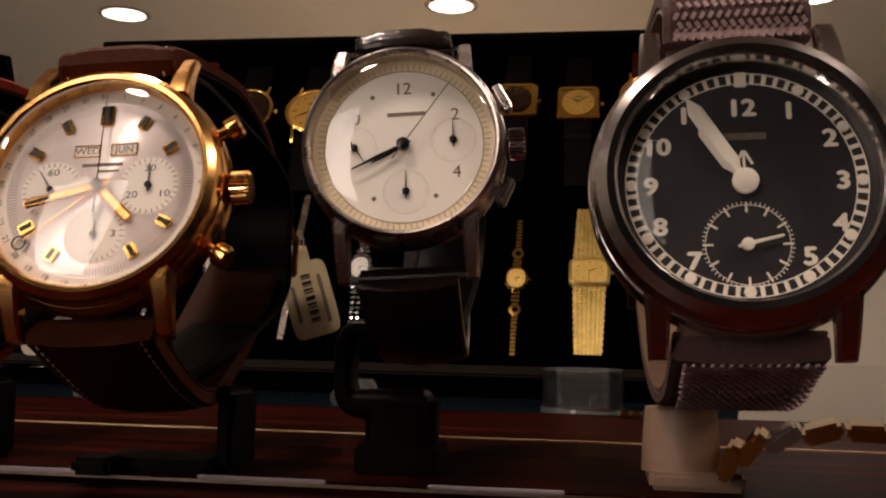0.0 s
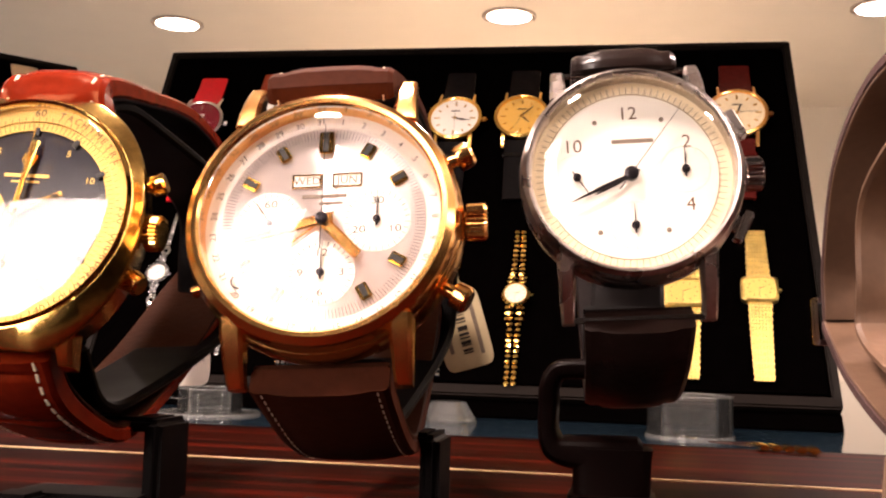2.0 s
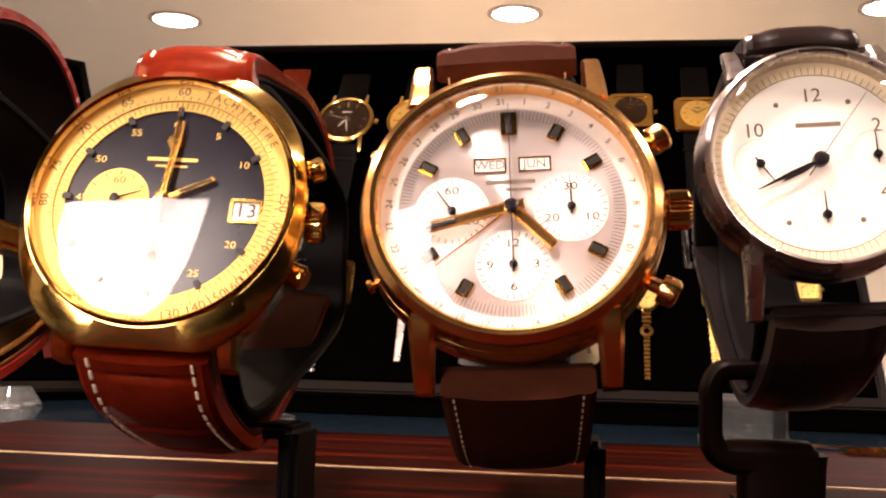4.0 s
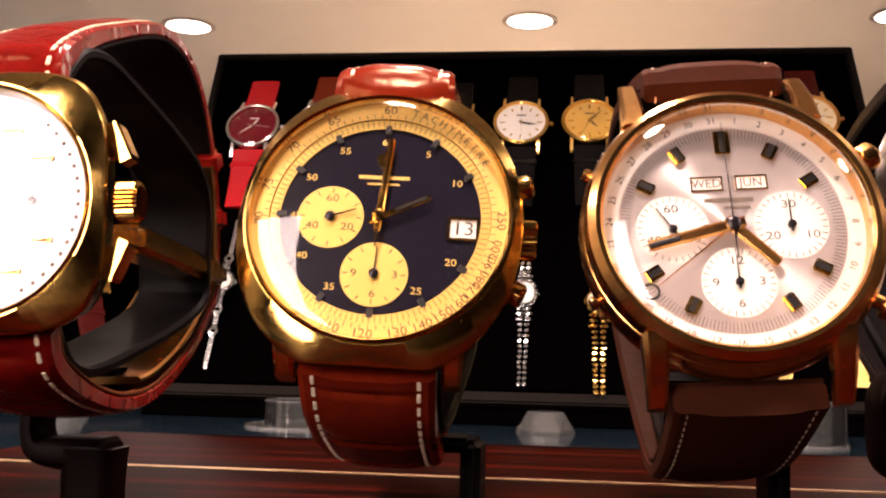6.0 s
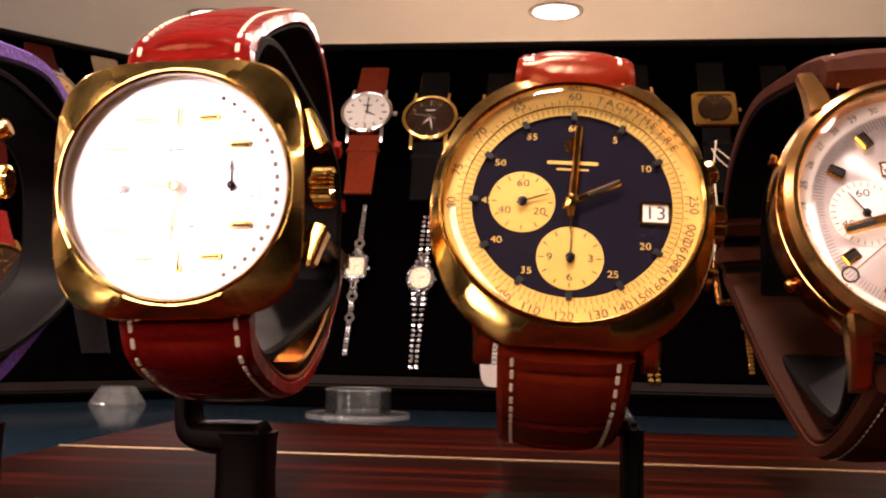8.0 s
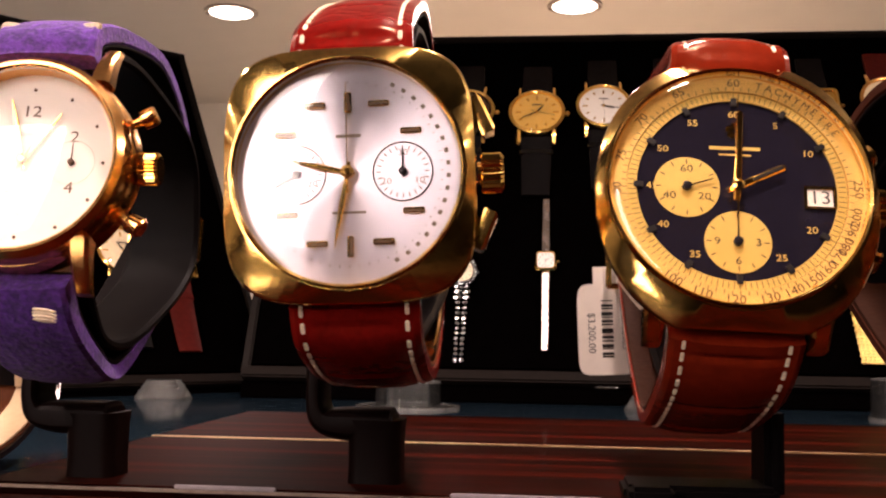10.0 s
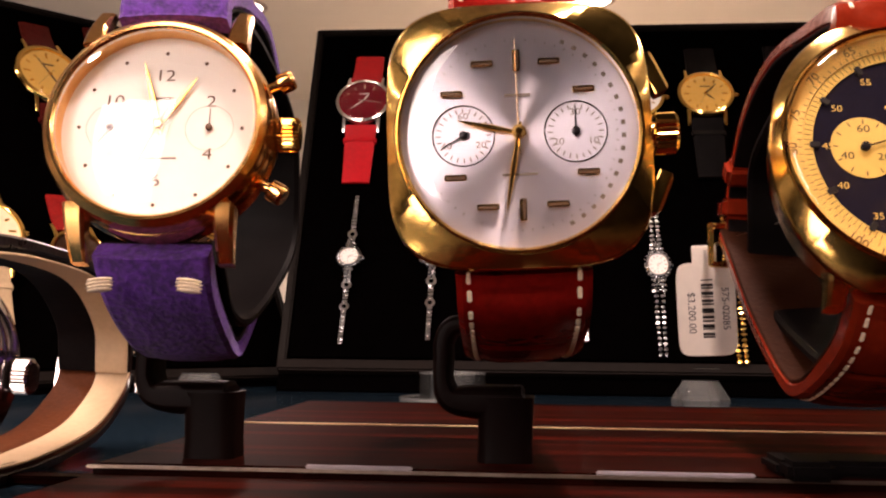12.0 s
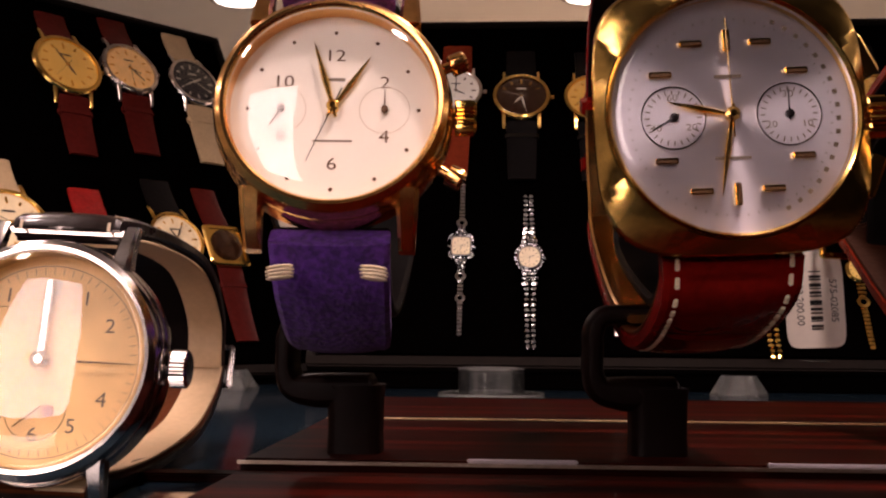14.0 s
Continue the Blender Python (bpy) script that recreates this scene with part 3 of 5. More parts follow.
for h in (1, 2, 4, 5, 7, 8, 10, 11, 12):
    x, y = clock(h, 12.22)
    mk = part("hour_marker", block(1.7 if h != 12 else 2.1, 2.3 if h != 12 else 3.4, 0.5, (x, y, 0.3), -radians(30 * h) if h not in (12,) else 0, 0.15), GOLD, w)
    part("marker_inlay", block(0.8, 1.9 if h != 12 else 3.0, 0.12, (x, y, 0.6), -radians(30 * h) if h != 12 else 0), INK, mk, "black enamel inlay")
for name, x, y, labels in (("seconds_subdial", -7.6, 0, ((12, "60"), (4, "20"), (8, "40"))), ("minutes_subdial", 7.6, 0, ((12, "30"), (4, "10"), (8, "20"))), ("hours_subdial", 0, -7.6, ((12, "12"), (3, "3"), (6, "6"), (9, "9")))):
    sd = part(name, ringed(0.05, 4.75, 0.02, 0.07, 64, x, y), WHITE_DIAL, w, "white recessed counter")
    part("counter_track", ticks(3.9, 4.6, 30, 0.1, 0.09, 0, x, y), INK, sd)
    bm = bmesh.new()
    for h, text in labels:
        px, py = clock(h, 2.9)
        write(bm, text, 1.15, x + px, y + py, 0.09, 0, 1.25)
    part("counter_numbers", bm, INK, sd)
    hh = {"seconds_subdial": 10.9, "minutes_subdial": 12, "hours_subdial": 12}[name]
    part("counter_hand", hand(3.6, 1.0, 0.5, (x, y), hh, 0.3, "needle"), HAND_DARK, sd)
    part("counter_hub", lathe([(0.55, 0.1), (0.55, 0.6), (0.3, 0.7)], 20, True, x, y), HAND_DARK, sd)
for x, text in ((-2.6, "WED"), (3.2, "JUN")):
    win = part("calendar_window", block(3.8, 1.7, 0.06, (x, 6.3, 0.04)), LABEL_WHITE, w, "pale calendar window", smooth=False)
    fr = bmesh.new()
    for dy in (-0.95, 0.95):
        block(4.2, 0.2, 0.15, (x, 6.3 + dy, 0.1), bm=fr)
    for dx in (-2.0, 2.0):
        block(0.2, 2.1, 0.15, (x + dx, 6.3, 0.1), bm=fr)
    part("window_frame", fr, GOLD, win)
    part("calendar_word", write(bmesh.new(), text, 1.25, x, 6.3, 0.09), INK_BROWN, win)
bm = block(6.4, 0.55, 0.03, (0, 3.9, 0.03))
block(3.4, 0.4, 0.03, (1.0, 2.8, 0.03), bm=bm)
part("maker_bar", bm, INK_SOFT, w, smooth=False)
part("hour_hand", hand(7.6, 1.2, 1.7, (0, 0), 4.55, 0.75, "baton"), GOLD_ROSE, w)
part("minute_hand", hand(11.4, 1.6, 1.7, (0, 0), 8.55, 1.0, "baton"), GOLD_ROSE, w)
part("hand_inlay", hand(4.0, 0, 0.7, (clock(8.55, 7.2)), 8.55, 1.22, "baton", 0.06), INK, w, "black stripe in the minute hand")
part("date_hand", hand(13.4, 2.0, 0.5, (0, 0), 7.75, 0.5, "needle"), GOLD_ROSE, w)
part("date_pointer_ring", ringed(0.9, 1.15, 0.5, 0.65, 24, *clock(7.75, 14.2)), INK, w)
part("chronograph_hand", hand(14.6, 4.6, 0.3, (0, 0), 12, 1.3, "needle"), HAND_DARK, w)
part("hand_hub", lathe([(0.9, 0.6), (0.9, 1.6), (0.5, 1.8)], 24), HAND_DARK, w)
crystal(16.8, 2.9, 2.2, w)
for sx in (-1, 1):
    for sy in (-1, 1):
        part("lug", lug(3.4, 14.5, 23.0, sx * 11.4, sy), GOLD_ROSE, w)
part("crown", crown(2.6, 3.4, 19.4, 0, -2.4), GOLD_ROSE, w, "fluted gold crown")
for a in (28, -30):
    part("pusher", pusher(1.9, 4.3, 19.0, -2.4, radians(a)), GOLD_ROSE, w, "round gold pusher")
for a in (152, 206):
    part("corrector", pusher(0.9, 1.6, 19.2, -2.4, radians(a)), GOLD_ROSE, w)
strap_loop(w, -17.2, 22.0, -2.6, 19.0, UP, LOW, BROWN_LEATHER, SHADED_LINING, THREAD, thread_gap=0.8, thread_len=1.0, fat=0.15, buckle=GOLD_ROSE, deep=0.5, keeper=BROWN_LEATHER)

# --- gilt cushion chronograph with navy dial
w = set_watch("tachymeter_chronograph", "worn gold cushion chronograph with navy dial on glazed red-brown leather", (-0.1179, 0.1701, 0.0169), -16.8, 3.1, -2.2)
tonneau = [(x * (1.0 - 0.0018 * abs(y)), max(-20.6, min(19.0, y - 0.8))) for x, y in squircle(19.4, 21.2, 2.3, 120)]
head(w, 20.0, 17.4, GOLD_OLD, BLUE_DIAL, 2.6, -8.5, tonneau)
part("tachymeter_ring", ringed(15.0, 17.4, 0.05, 0.55), RING_GILT, w, "brushed gilt tachymeter ring")
part("minute_ring", ringed(13.6, 14.9, 0.03, 0.3), GOLD_DIAL, w, "gilt minute ring")
part("minute_strokes", ticks(13.75, 14.75, 120, 0.09, 0.33), INK_BROWN, w)
part("tachymeter_strokes", ticks(15.1, 15.7, 90, 0.1, 0.58), INK_BROWN, w)
tach = [(0, "60"), (11.05, "65"), (10.25, "70"), (9.5, "75"), (8.9, "80"), (7.1, "100"), (6.6, "110"), (6.08, "120"), (5.55, "130"), (5.15, "140"), (4.8, "150"), (4.5, "160"), (4.22, "170"), (4.0, "180"), (3.75, "190"), (3.45, "200"), (2.95, "250")]
part("tachymeter_numbers", round_text(tach, 16.3, 1.25, 0.6, 1.1), INK_BROWN, w, "brown printed speed numbers")
part("tachymeter_word", round_text([(0.42 + 0.165 * i, ch) for i, ch in enumerate("TACHYMETRE")], 16.3, 1.15, 0.6), INK_BROWN, w, "printed word round the ring")
for h in range(12):
    if h != 3:
        x, y = clock(h, 13.35)
        part("hour_marker", block(0.85, 1.3, 0.4, (x, y, 0.35), -radians(30 * h), 0.08), INK, w)
mins = [(h, str(5 * h if h else 60)) for h in range(12) if h not in (3, 6)]
part("minute_numbers", round_text(mins, 11.5, 1.0, 0.05, 1.15, True), GOLD_DIAL, w, "gilt printed minutes")
for name, x, y, labels, hh in (("seconds_subdial", -6.7, 0.0, ((12, "60"), (4, "20"), (8, "40")), 2.35), ("hours_subdial", 0, -7.9, ((3, "3"), (6, "6"), (9, "9")), 0.05)):
    sd = part(name, ringed(0.05, 4.5, 0.02, 0.12, 64, x, y), GOLD_DIAL, w, "gilt recessed counter")
    part("counter_track", ticks(3.5, 4.2, 12, 0.16, 0.14, 0, x, y), INK_BROWN, sd)
    bm = bmesh.new()
    for h, text in labels:
        px, py = clock(h, 2.75)
        write(bm, text, 1.1, x + px, y + py, 0.14, 0, 1.2)
    part("counter_numbers", bm, INK, sd)
    part("counter_hand", hand(3.7, 0.8, 0.5, (x, y), hh, 0.4, "needle"), HAND_DARK, sd)
    part("counter_hub", lathe([(0.65, 0.1), (0.65, 0.7), (0.3, 0.8)], 20, True, x, y), HAND_DARK, sd)
win = part("date_window", block(3.4, 2.5, 0.08, (11.3, -0.9, 0.05)), LABEL_WHITE, w, "white date window", smooth=False)
part("date_number", write(bmesh.new(), "13", 2.0, 11.3, -0.9, 0.1, 0, 1.1), INK, win)
fr = bmesh.new()
for dy in (-1.5, 1.5):
    block(4.2, 0.35, 0.3, (11.3, -0.9 + dy, 0.15), bm=fr)
for dx in (-2.0, 2.0):
    block(0.35, 3.3, 0.3, (11.3 + dx, -0.9, 0.15), bm=fr)
part("window_frame", fr, GOLD, win)
bm = block(7.0, 0.5, 0.04, (0, 6.2, 0.03))
block(4.4, 0.26, 0.04, (0, 5.2, 0.03), bm=bm)
part("maker_bar", bm, GOLD_DIAL, w, smooth=False)
em = bmesh.new()
for i in range(5):
    px, py = clock(i * 2.4, 0.75)
    block(0.9, 0.9, 0.2, (px, py + 8.9, 0.12), -radians(72 * i), bm=em)
part("emblem", em, GOLD, w, smooth=False)
part("hour_hand", hand(7.4, 1.5, 1.0, (0, 0), 2.12, 0.8, "baton"), GOLD, w)
part("hour_hand_inlay", hand(4.6, 0, 0.45, clock(2.12, 2.4), 2.12, 1.0, "baton", 0.06), INK, w)
part("minute_hand", hand(11.6, 2.2, 1.05, (0, 0), 0.12, 1.05, "baton"), GOLD, w)
part("chronograph_hand", hand(13.6, 4.5, 0.42, (0, 0), 0.05, 1.4, "needle"), GOLD_OLD, w)
part("hand_hub", lathe([(0.85, 0.6), (0.85, 1.7), (0.4, 1.9)], 24), GOLD, w)
crystal(17.0, 2.1, 0.7, w)
part("crown", crown(2.7, 2.6, 18.6, -0.5, -3.6), GOLD_OLD, w, "fluted gold crown")
for a in (21, -24):
    part("pusher", pusher(1.7, 3.8, 17.7, -3.6, radians(a)), GOLD_OLD, w, "round gold pusher")
part("hooded_lug", block(15, 3.0, 2.4, (0, 19.0, -3.6), bevel=0.9), GOLD_OLD, w)
for sx in (-1, 1):
    part("lug", lug(3.4, 14.0, 21.4, sx * 11.0, -1, -1.4, 3.4, 6.0), GOLD_OLD, w)
u2 = [(-9, 21.0), (-19, 23.6), (-33, 25.2), (-47, 20), (-56, 7), (-57, -5)]
strap_loop(w, -16.8, 19.6, -3.6, 18.0, u2, LOW, RED_CALF, SHADED_LINING, THREAD, pad=1.6, edge=2.0, thread_gap=0.7, thread_len=1.5, fat=0.36, buckle=GOLD_OLD, top=0.8, deep=0.5, steps=22, scales=11.0, keeper=RED_CALF)

# --- gilt cushion chronograph with silver sunburst dial
w = set_watch("cushion_chronograph", "gold cushion-shaped chronograph with silver sunburst dial on red leather", (-0.1705, 0.1621, 0.0179), -3.5, 2.2, 2.5)
cushion = [(x * k, y * k) for x, y, k in ((x, y, min(1.0, 31.2 / (abs(x) + abs(y)))) for x, y in squircle(17.3, 17.8, 4.0, 160))]
head(w, 18.5, 15.4, GOLD_OLD, SILVER_DIAL_WARM, 2.4, -8.0, cushion)
bars = {12: (0, 9.8, 0.95, 2.9), 6: (0.2, -10.1, 0.9, 2.9), 1: (4.25, 9.55, 2.9, 0.8), 11: (-4.5, 9.55, 2.9, 0.8), 2: (8.6, 5.6, 2.9, 0.8), 10: (-8.6, 5.6, 2.9, 0.8), 4: (8.8, -5.4, 2.9, 0.8), 8: (-8.4, -5.6, 2.9, 0.8), 5: (4.7, -9.5, 2.9, 0.8), 7: (-4.3, -9.6, 2.9, 0.8)}
for h, (x, y, a, b) in bars.items():
    mk = part("hour_marker", block(a, b, 0.55, (x, y, 0.3), 0, 0.12), GOLD, w)
    part("marker_inlay", block(a * 0.85, b * 0.4, 0.1, (x, y - b * 0.12, 0.6)) if a > b else block(a * 0.4, b * 0.85, 0.1, (x + a * 0.15, y, 0.6)), INK_BROWN, mk)
for name, x, hh in (("seconds_subdial", -7.2, 8.0), ("minutes_subdial", 7.4, 12)):
    sd = part(name, ringed(3.94, 4.14, 0.02, 0.14, 64, x, 0), STEEL, w, "polished ring round the counter")
    part("counter_track", ticks(3.0, 3.6, 24, 0.16, 0.05, 0, x, 0), INK_SOFT, sd)
    bm = bmesh.new()
    for h, text in ((12, "30" if x > 0 else "60"), (4, "10" if x > 0 else "20"), (8, "20" if x > 0 else "40")):
        px, py = clock(h, 2.6)
        write(bm, text, 0.9, x + px, py, 0.05, 0, 1.2)
    part("counter_numbers", bm, INK_SOFT, sd)
    part("counter_hand", hand(3.3, 0.8, 0.42, (x, 0), hh, 0.3, "needle"), HAND_DARK, sd)
    part("counter_hub", lathe([(0.55, 0.05), (0.55, 0.6), (0.3, 0.7)], 20, True, x, 0), HAND_DARK, sd)
sc = bmesh.new()
for i in range(18):
    px, py = clock(0.9 + i * 0.245, 13.6)
    block(0.6, 0.55, 0.04, (px, py, 0.04), -radians(30 * (0.9 + i * 0.245)), bm=sc)
part("scale_blocks", sc, INK_SOFT, w, "faded printed blocks of the outer scale", smooth=False)
part("minute_strokes", ticks(12.6, 12.9, 60, 0.1, 0.04), INK_SOFT, w)
bm = block(3.4, 0.45, 0.03, (0, 5.2, 0.03))
block(4.6, 0.35, 0.03, (0, -5.4, 0.03), bm=bm)
part("maker_bar", bm, INK_SOFT, w, smooth=False)
part("hour_hand", hand(8.2, 1.0, 0.9, (0, 0), 9.45, 0.7, "leaf"), GOLD, w)
part("minute_hand", hand(10.6, 1.4, 0.85, (0, 0), 6.35, 0.95, "leaf"), GOLD, w)
part("chronograph_hand", hand(12.4, 3.0, 0.35, (0, 0), 11.98, 1.25, "needle"), GOLD, w)
part("hand_hub", lathe([(0.9, 0.5), (0.9, 1.5), (0.45, 1.7)], 24), GOLD, w)
crystal(15.2, 1.9, 1.1, w)
part("crown", crown(2.8, 3.6, 17.4, 0, -3.2), GOLD, w, "fluted gold crown")
for sy in (1, -1):
    part("pusher", pusher(1.5, 3.8, 17.0, -3.2, radians(24 * sy), True), GOLD, w, "rectangular gold pusher")
u3 = [(-8, 21.6), (-19, 30), (-35, 38.5), (-48, 34), (-56, 16), (-57, -4)]
l3 = [(-6, -21.8), (-14, -26.2), (-22, -28.4), (-30, -27.2), (-42, -21), (-53, -11), (-57, -5)]
CLASP = strap_loop(w, -3.5, 17.2, -5.2, 18.0, u3, l3, RED_LEATHER, TAN_LINING, THREAD, pad=1.5, edge=1.7, thread_gap=0.5, thread_len=1.6, fat=0.42, top=0.9, deep=0.5, steps=22, scales=12.0, keeper=RED_LEATHER)
up3, low3 = CLASP
part("clasp_blade", block(7.0, 5.0, 50, (6.2, 0.5, -59), bevel=1.2), GOLD_ROSE, w, "polished gold folding clasp blade")
part("clasp_plate", band(low3[len(low3) // 2:], [16.5, 15.5], 1.3, off=-3.4, flip=-1), GOLD_ROSE, w, "curved gold clasp plate")
part("clasp_plate", band(up3[-len(up3) // 5:], [15.5, 15.5], 1.3, off=-3.4), GOLD_ROSE, w, "curved gold clasp plate")

# --- gilt chronograph with cream dial on purple suede
w = set_watch("suede_chronograph", "gold chronograph with pale cream dial on a purple suede strap", (-0.2230, 0.1739, 0.0215), -12.5, 4.0, -0.1)
head(w, 16.9, 14.6, GOLD_ROSE, WHITE_DIAL, 3.6)
part("minute_dots", dots(12.0, range(12), 0.3, 0.02), INK_BROWN, w)
part("hour_numbers", round_text([(12, "12"), (10, "10"), (8, "8"), (6, "6"), (4, "4"), (2, "2")], 8.3, 1.9, 0.03, 1.2, True), INK_BROWN, w, "brown applied numerals")
for x in (-7.4, 7.2):
    sd = part("subdial", ringed(3.5, 3.6, 0.01, 0.04, 48, x, 0), INK_FAINT, w, "faint printed counter")
    part("counter_hand", hand(3.0, 0.7, 0.4, (x, 0), 12 if x > 0 else 7, 0.3, "needle"), INK_BROWN, sd)
    part("counter_hub", lathe([(0.5, 0.05), (0.5, 0.6), (0.3, 0.7)], 16, True, x, 0), INK_BROWN, sd)
bm = block(5.5, 0.3, 0.03, (0, -4.8, 0.02))
block(3.0, 0.5, 0.03, (0, 4.6, 0.02), bm=bm)
part("maker_bar", bm, INK_SOFT, w, smooth=False)
part("hour_hand", hand(9.3, 1.6, 0.95, (0, 0), 1.1, 0.7, "leaf"), GOLD_OLD, w)
part("minute_hand", hand(10.4, 1.6, 1.0, (0, 0), 11.45, 0.95, "leaf"), GOLD_OLD, w)
part("chronograph_hand", hand(9.0, 3.0, 0.3, (0, 0), 6.75, 1.2, "needle"), HAND_DARK, w)
part("hand_hub", lathe([(0.9, 0.5), (0.9, 1.5), (0.45, 1.7)], 24), GOLD, w)
crystal(14.5, 3.0, 2.0, w)
for sx in (-1, 1):
    for sy in (-1, 1):
        part("lug", lug(3.2, 12.5, 20.0, sx * 10.6, sy), GOLD_ROSE, w)
part("crown", crown(2.6, 3.6, 16.6, 0, -2.4), GOLD, w, "fluted gold crown")
for a in (26, -28):
    part("pusher", pusher(1.6, 4.4, 16.4, -2.4, radians(a)), GOLD_ROSE, w, "round gold pusher")
u4 = [(-8, 21.8), (-20, 25.6), (-35, 26.6), (-49, 18), (-56, 4), (-55, -5)]
l4 = [(-3, -24), (-11, -29.5), (-18, -32.5), (-25, -31), (-38, -22), (-50, -11), (-55, -6)]
strap_loop(w, -12.5, 18.4, -2.4, 16.6, u4, l4, SUEDE, BLACK_LINING, None, thick=3.0, pad=1.0, narrow=0.76, buckle=GOLD, deep=0.26, steps=14)
for sx in (-1, 1):
    for sy in (-1, 1):
        bm = bmesh.new()
        for i in range(4):
            m = Matrix.Translation((sx * 6.3, sy * (23.2 + 0.46 * i), (0.3 if sy < 0 else -1.8) - 0.15 * i)) @ Matrix.Rotation(sx * sy * 0.12, 4, "Z") @ Matrix.Diagonal((2.1 - 0.12 * abs(i - 1.5), 0.30, 0.75, 1))
            bmesh.ops.create_icosphere(bm, subdivisions=2, radius=1.0, matrix=m)
        part("thread_loop", bm, THREAD, w, "thick cream thread binding")

# --- steel chronograph with aged white dial
w = set_watch("steel_chronograph", "worn steel chronograph with aged white dial on a black leather strap", (-0.0294, 0.1930, 0.0264), -9.5, 3.5, 3.7)
head(w, 17.2, 15.4, STEEL_WORN, CREAM_DIAL, 3.6)
part("dial_centre", lathe([(13.2, 0.005), (13.2, 0.03)], 80), WHITE_DIAL, w, "clean white middle of the dial")
part("tachymeter_track", ticks(13.4, 14.6, 90, 0.09, 0.03), INK_SOFT, w, "faded printed outer track")
part("track_circle", ringed(13.3, 13.42, 0.01, 0.04), INK_SOFT, w)
part("hour_numbers", round_text([(12, "12"), (10, "10"), (2, "2"), (4, "4")], 10.1, 2.2, 0.05, 1.0, True), INK_BROWN, w, "brown printed numerals")
part("minute_dots", dots(10.3, (1, 5, 7, 11), 0.4, 0.03), INK_SOFT, w)
for x, y, hh in ((-8.3, 0, 4.9), (8.3, 0.6, 12), (0.2, -8.0, 12)):
    sd = part("subdial", ringed(3.7, 3.78, 0.02, 0.05, 48, x, y), INK_FAINT, w, "faint printed counter")
    part("counter_track", ticks(3.1, 3.6, 12, 0.1, 0.05, 0, x, y), INK_FAINT, sd)
    part("counter_hand", hand(3.4, 1.2, 0.45, (x, y), hh, 0.3, "needle"), HAND_DARK, sd)
    part("counter_hub", lathe([(0.65, 0.05), (0.65, 0.6), (0.3, 0.7)], 16, True, x, y), HAND_DARK, sd)
part("maker_bar", block(6.4, 0.7, 0.03, (0.5, 5.6, 0.05)), INK_SOFT, w, smooth=False)
part("hour_hand", hand(6.6, 1.2, 0.9, (0, 0), 8.05, 0.7, "leaf"), HAND_DARK, w)
part("minute_hand", hand(10.2, 1.4, 0.75, (0, 0), 8.2, 0.95, "leaf"), HAND_DARK, w)
part("chronograph_hand", hand(13.0, 3.2, 0.3, (0, 0), 1.25, 1.25, "needle"), HAND_DARK, w)
part("hand_hub", lathe([(1.1, 0.5), (1.1, 1.5), (0.5, 1.7)], 24), HAND_DARK, w)
crystal(15.2, 3.0, 2.4, w)
for sx in (-1, 1):
    for sy in (-1, 1):
        part("lug", lug(2.8, 12.5, 22.4 if sy < 0 else 18.6, sx * 10.6, sy, 0.2, 3.4), STEEL_WORN, w)
spring_bars(w, 10.4, 22.0, -2.4, STEEL, 18.0)
part("crown", crown(2.7, 3.2, 17.0, 0, -2.2), STEEL, w, "fluted steel crown")
for a in (26, -27):
    part("pusher", pusher(1.25, 2.8, 16.6, -2.2, radians(a), True), STEEL_WORN, w, "rectangular steel pusher")
u5 = [(-7, 19.0), (-18, 19.2), (-34, 14.5), (-49, 5), (-54, -5)]
l5 = [(-5, -27.5), (-13, -32.5), (-20, -35), (-27, -33), (-40, -23), (-51, -11), (-55, -6)]
strap_loop(w, -9.5, 22.2, -2.6, 16.5, u5, l5, DARK_LEATHER, BLACK_LINING, None, pad=1.5, steps=12, lug_up=18.4, buckle=STEEL)

# --- steel military watch with black dial
w = set_watch("military_watch", "chrome military watch with black dial on a woven tweed strap", (0.0209, 0.1559, 0.0150), -10.4, -1.5, 1.6)
head(w, 19.3, 15.6, STEEL, BLACK_DIAL, 4.2, -7.5)
part("railway_ring", ringed(14.45, 14.6, 0.02, 0.06), LUME, w)
part("railway_ring", ringed(13.1, 13.25, 0.02, 0.06), LUME, w)
part("minute_blocks", ticks(13.2, 14.5, 60, 0.55, 0.04, 5), LUME, w, "white railway minute blocks")
part("hour_dots", dots(13.85, range(1, 12), 0.75, 0.03), LUME, w, "cream luminous dots")
part("twelve_mark", block(1.5, 2.0, 0.3, (0, 13.7, 0.1), 0, 0.1), LUME, w)
nums = {12: (0, 9.8), 1: (5.7, 9.2), 2: (10.4, 5.4), 3: (11.6, -0.1), 4: (11.0, -5.5), 5: (7.2, -9.6), 7: (-6.4, -10.0), 8: (-10.4, -5.6), 9: (-11.4, -0.3), 10: (-10.6, 4.9), 11: (-6.2, 9.0)}
for h, (x, y) in nums.items():
    bm = write(bmesh.new(), str(h), 2.25, x, y, 0.05, 0, 1.15)
    for dx, dy in ((0.16, 0), (-0.16, 0), (0, 0.12), (0, -0.12)):
        write(bm, str(h), 2.25, x + dx, y + dy, 0.05 + 0.01 * (1 + dx + 2 * dy), 0, 1.15)
    part("hour_numeral", bm, LUME, w)
sd = part("seconds_subdial", ringed(5.0, 5.1, 0.01, 0.05, 64, 0, -7.9), LUME, w, "small seconds counter")
part("counter_track", ticks(4.1, 5.4, 12, 0.28, 0.05, 0, 0, -7.9), LUME, sd)
part("counter_strokes", ticks(5.0, 5.5, 60, 0.12, 0.05, 5, 0, -7.9), LUME, sd)
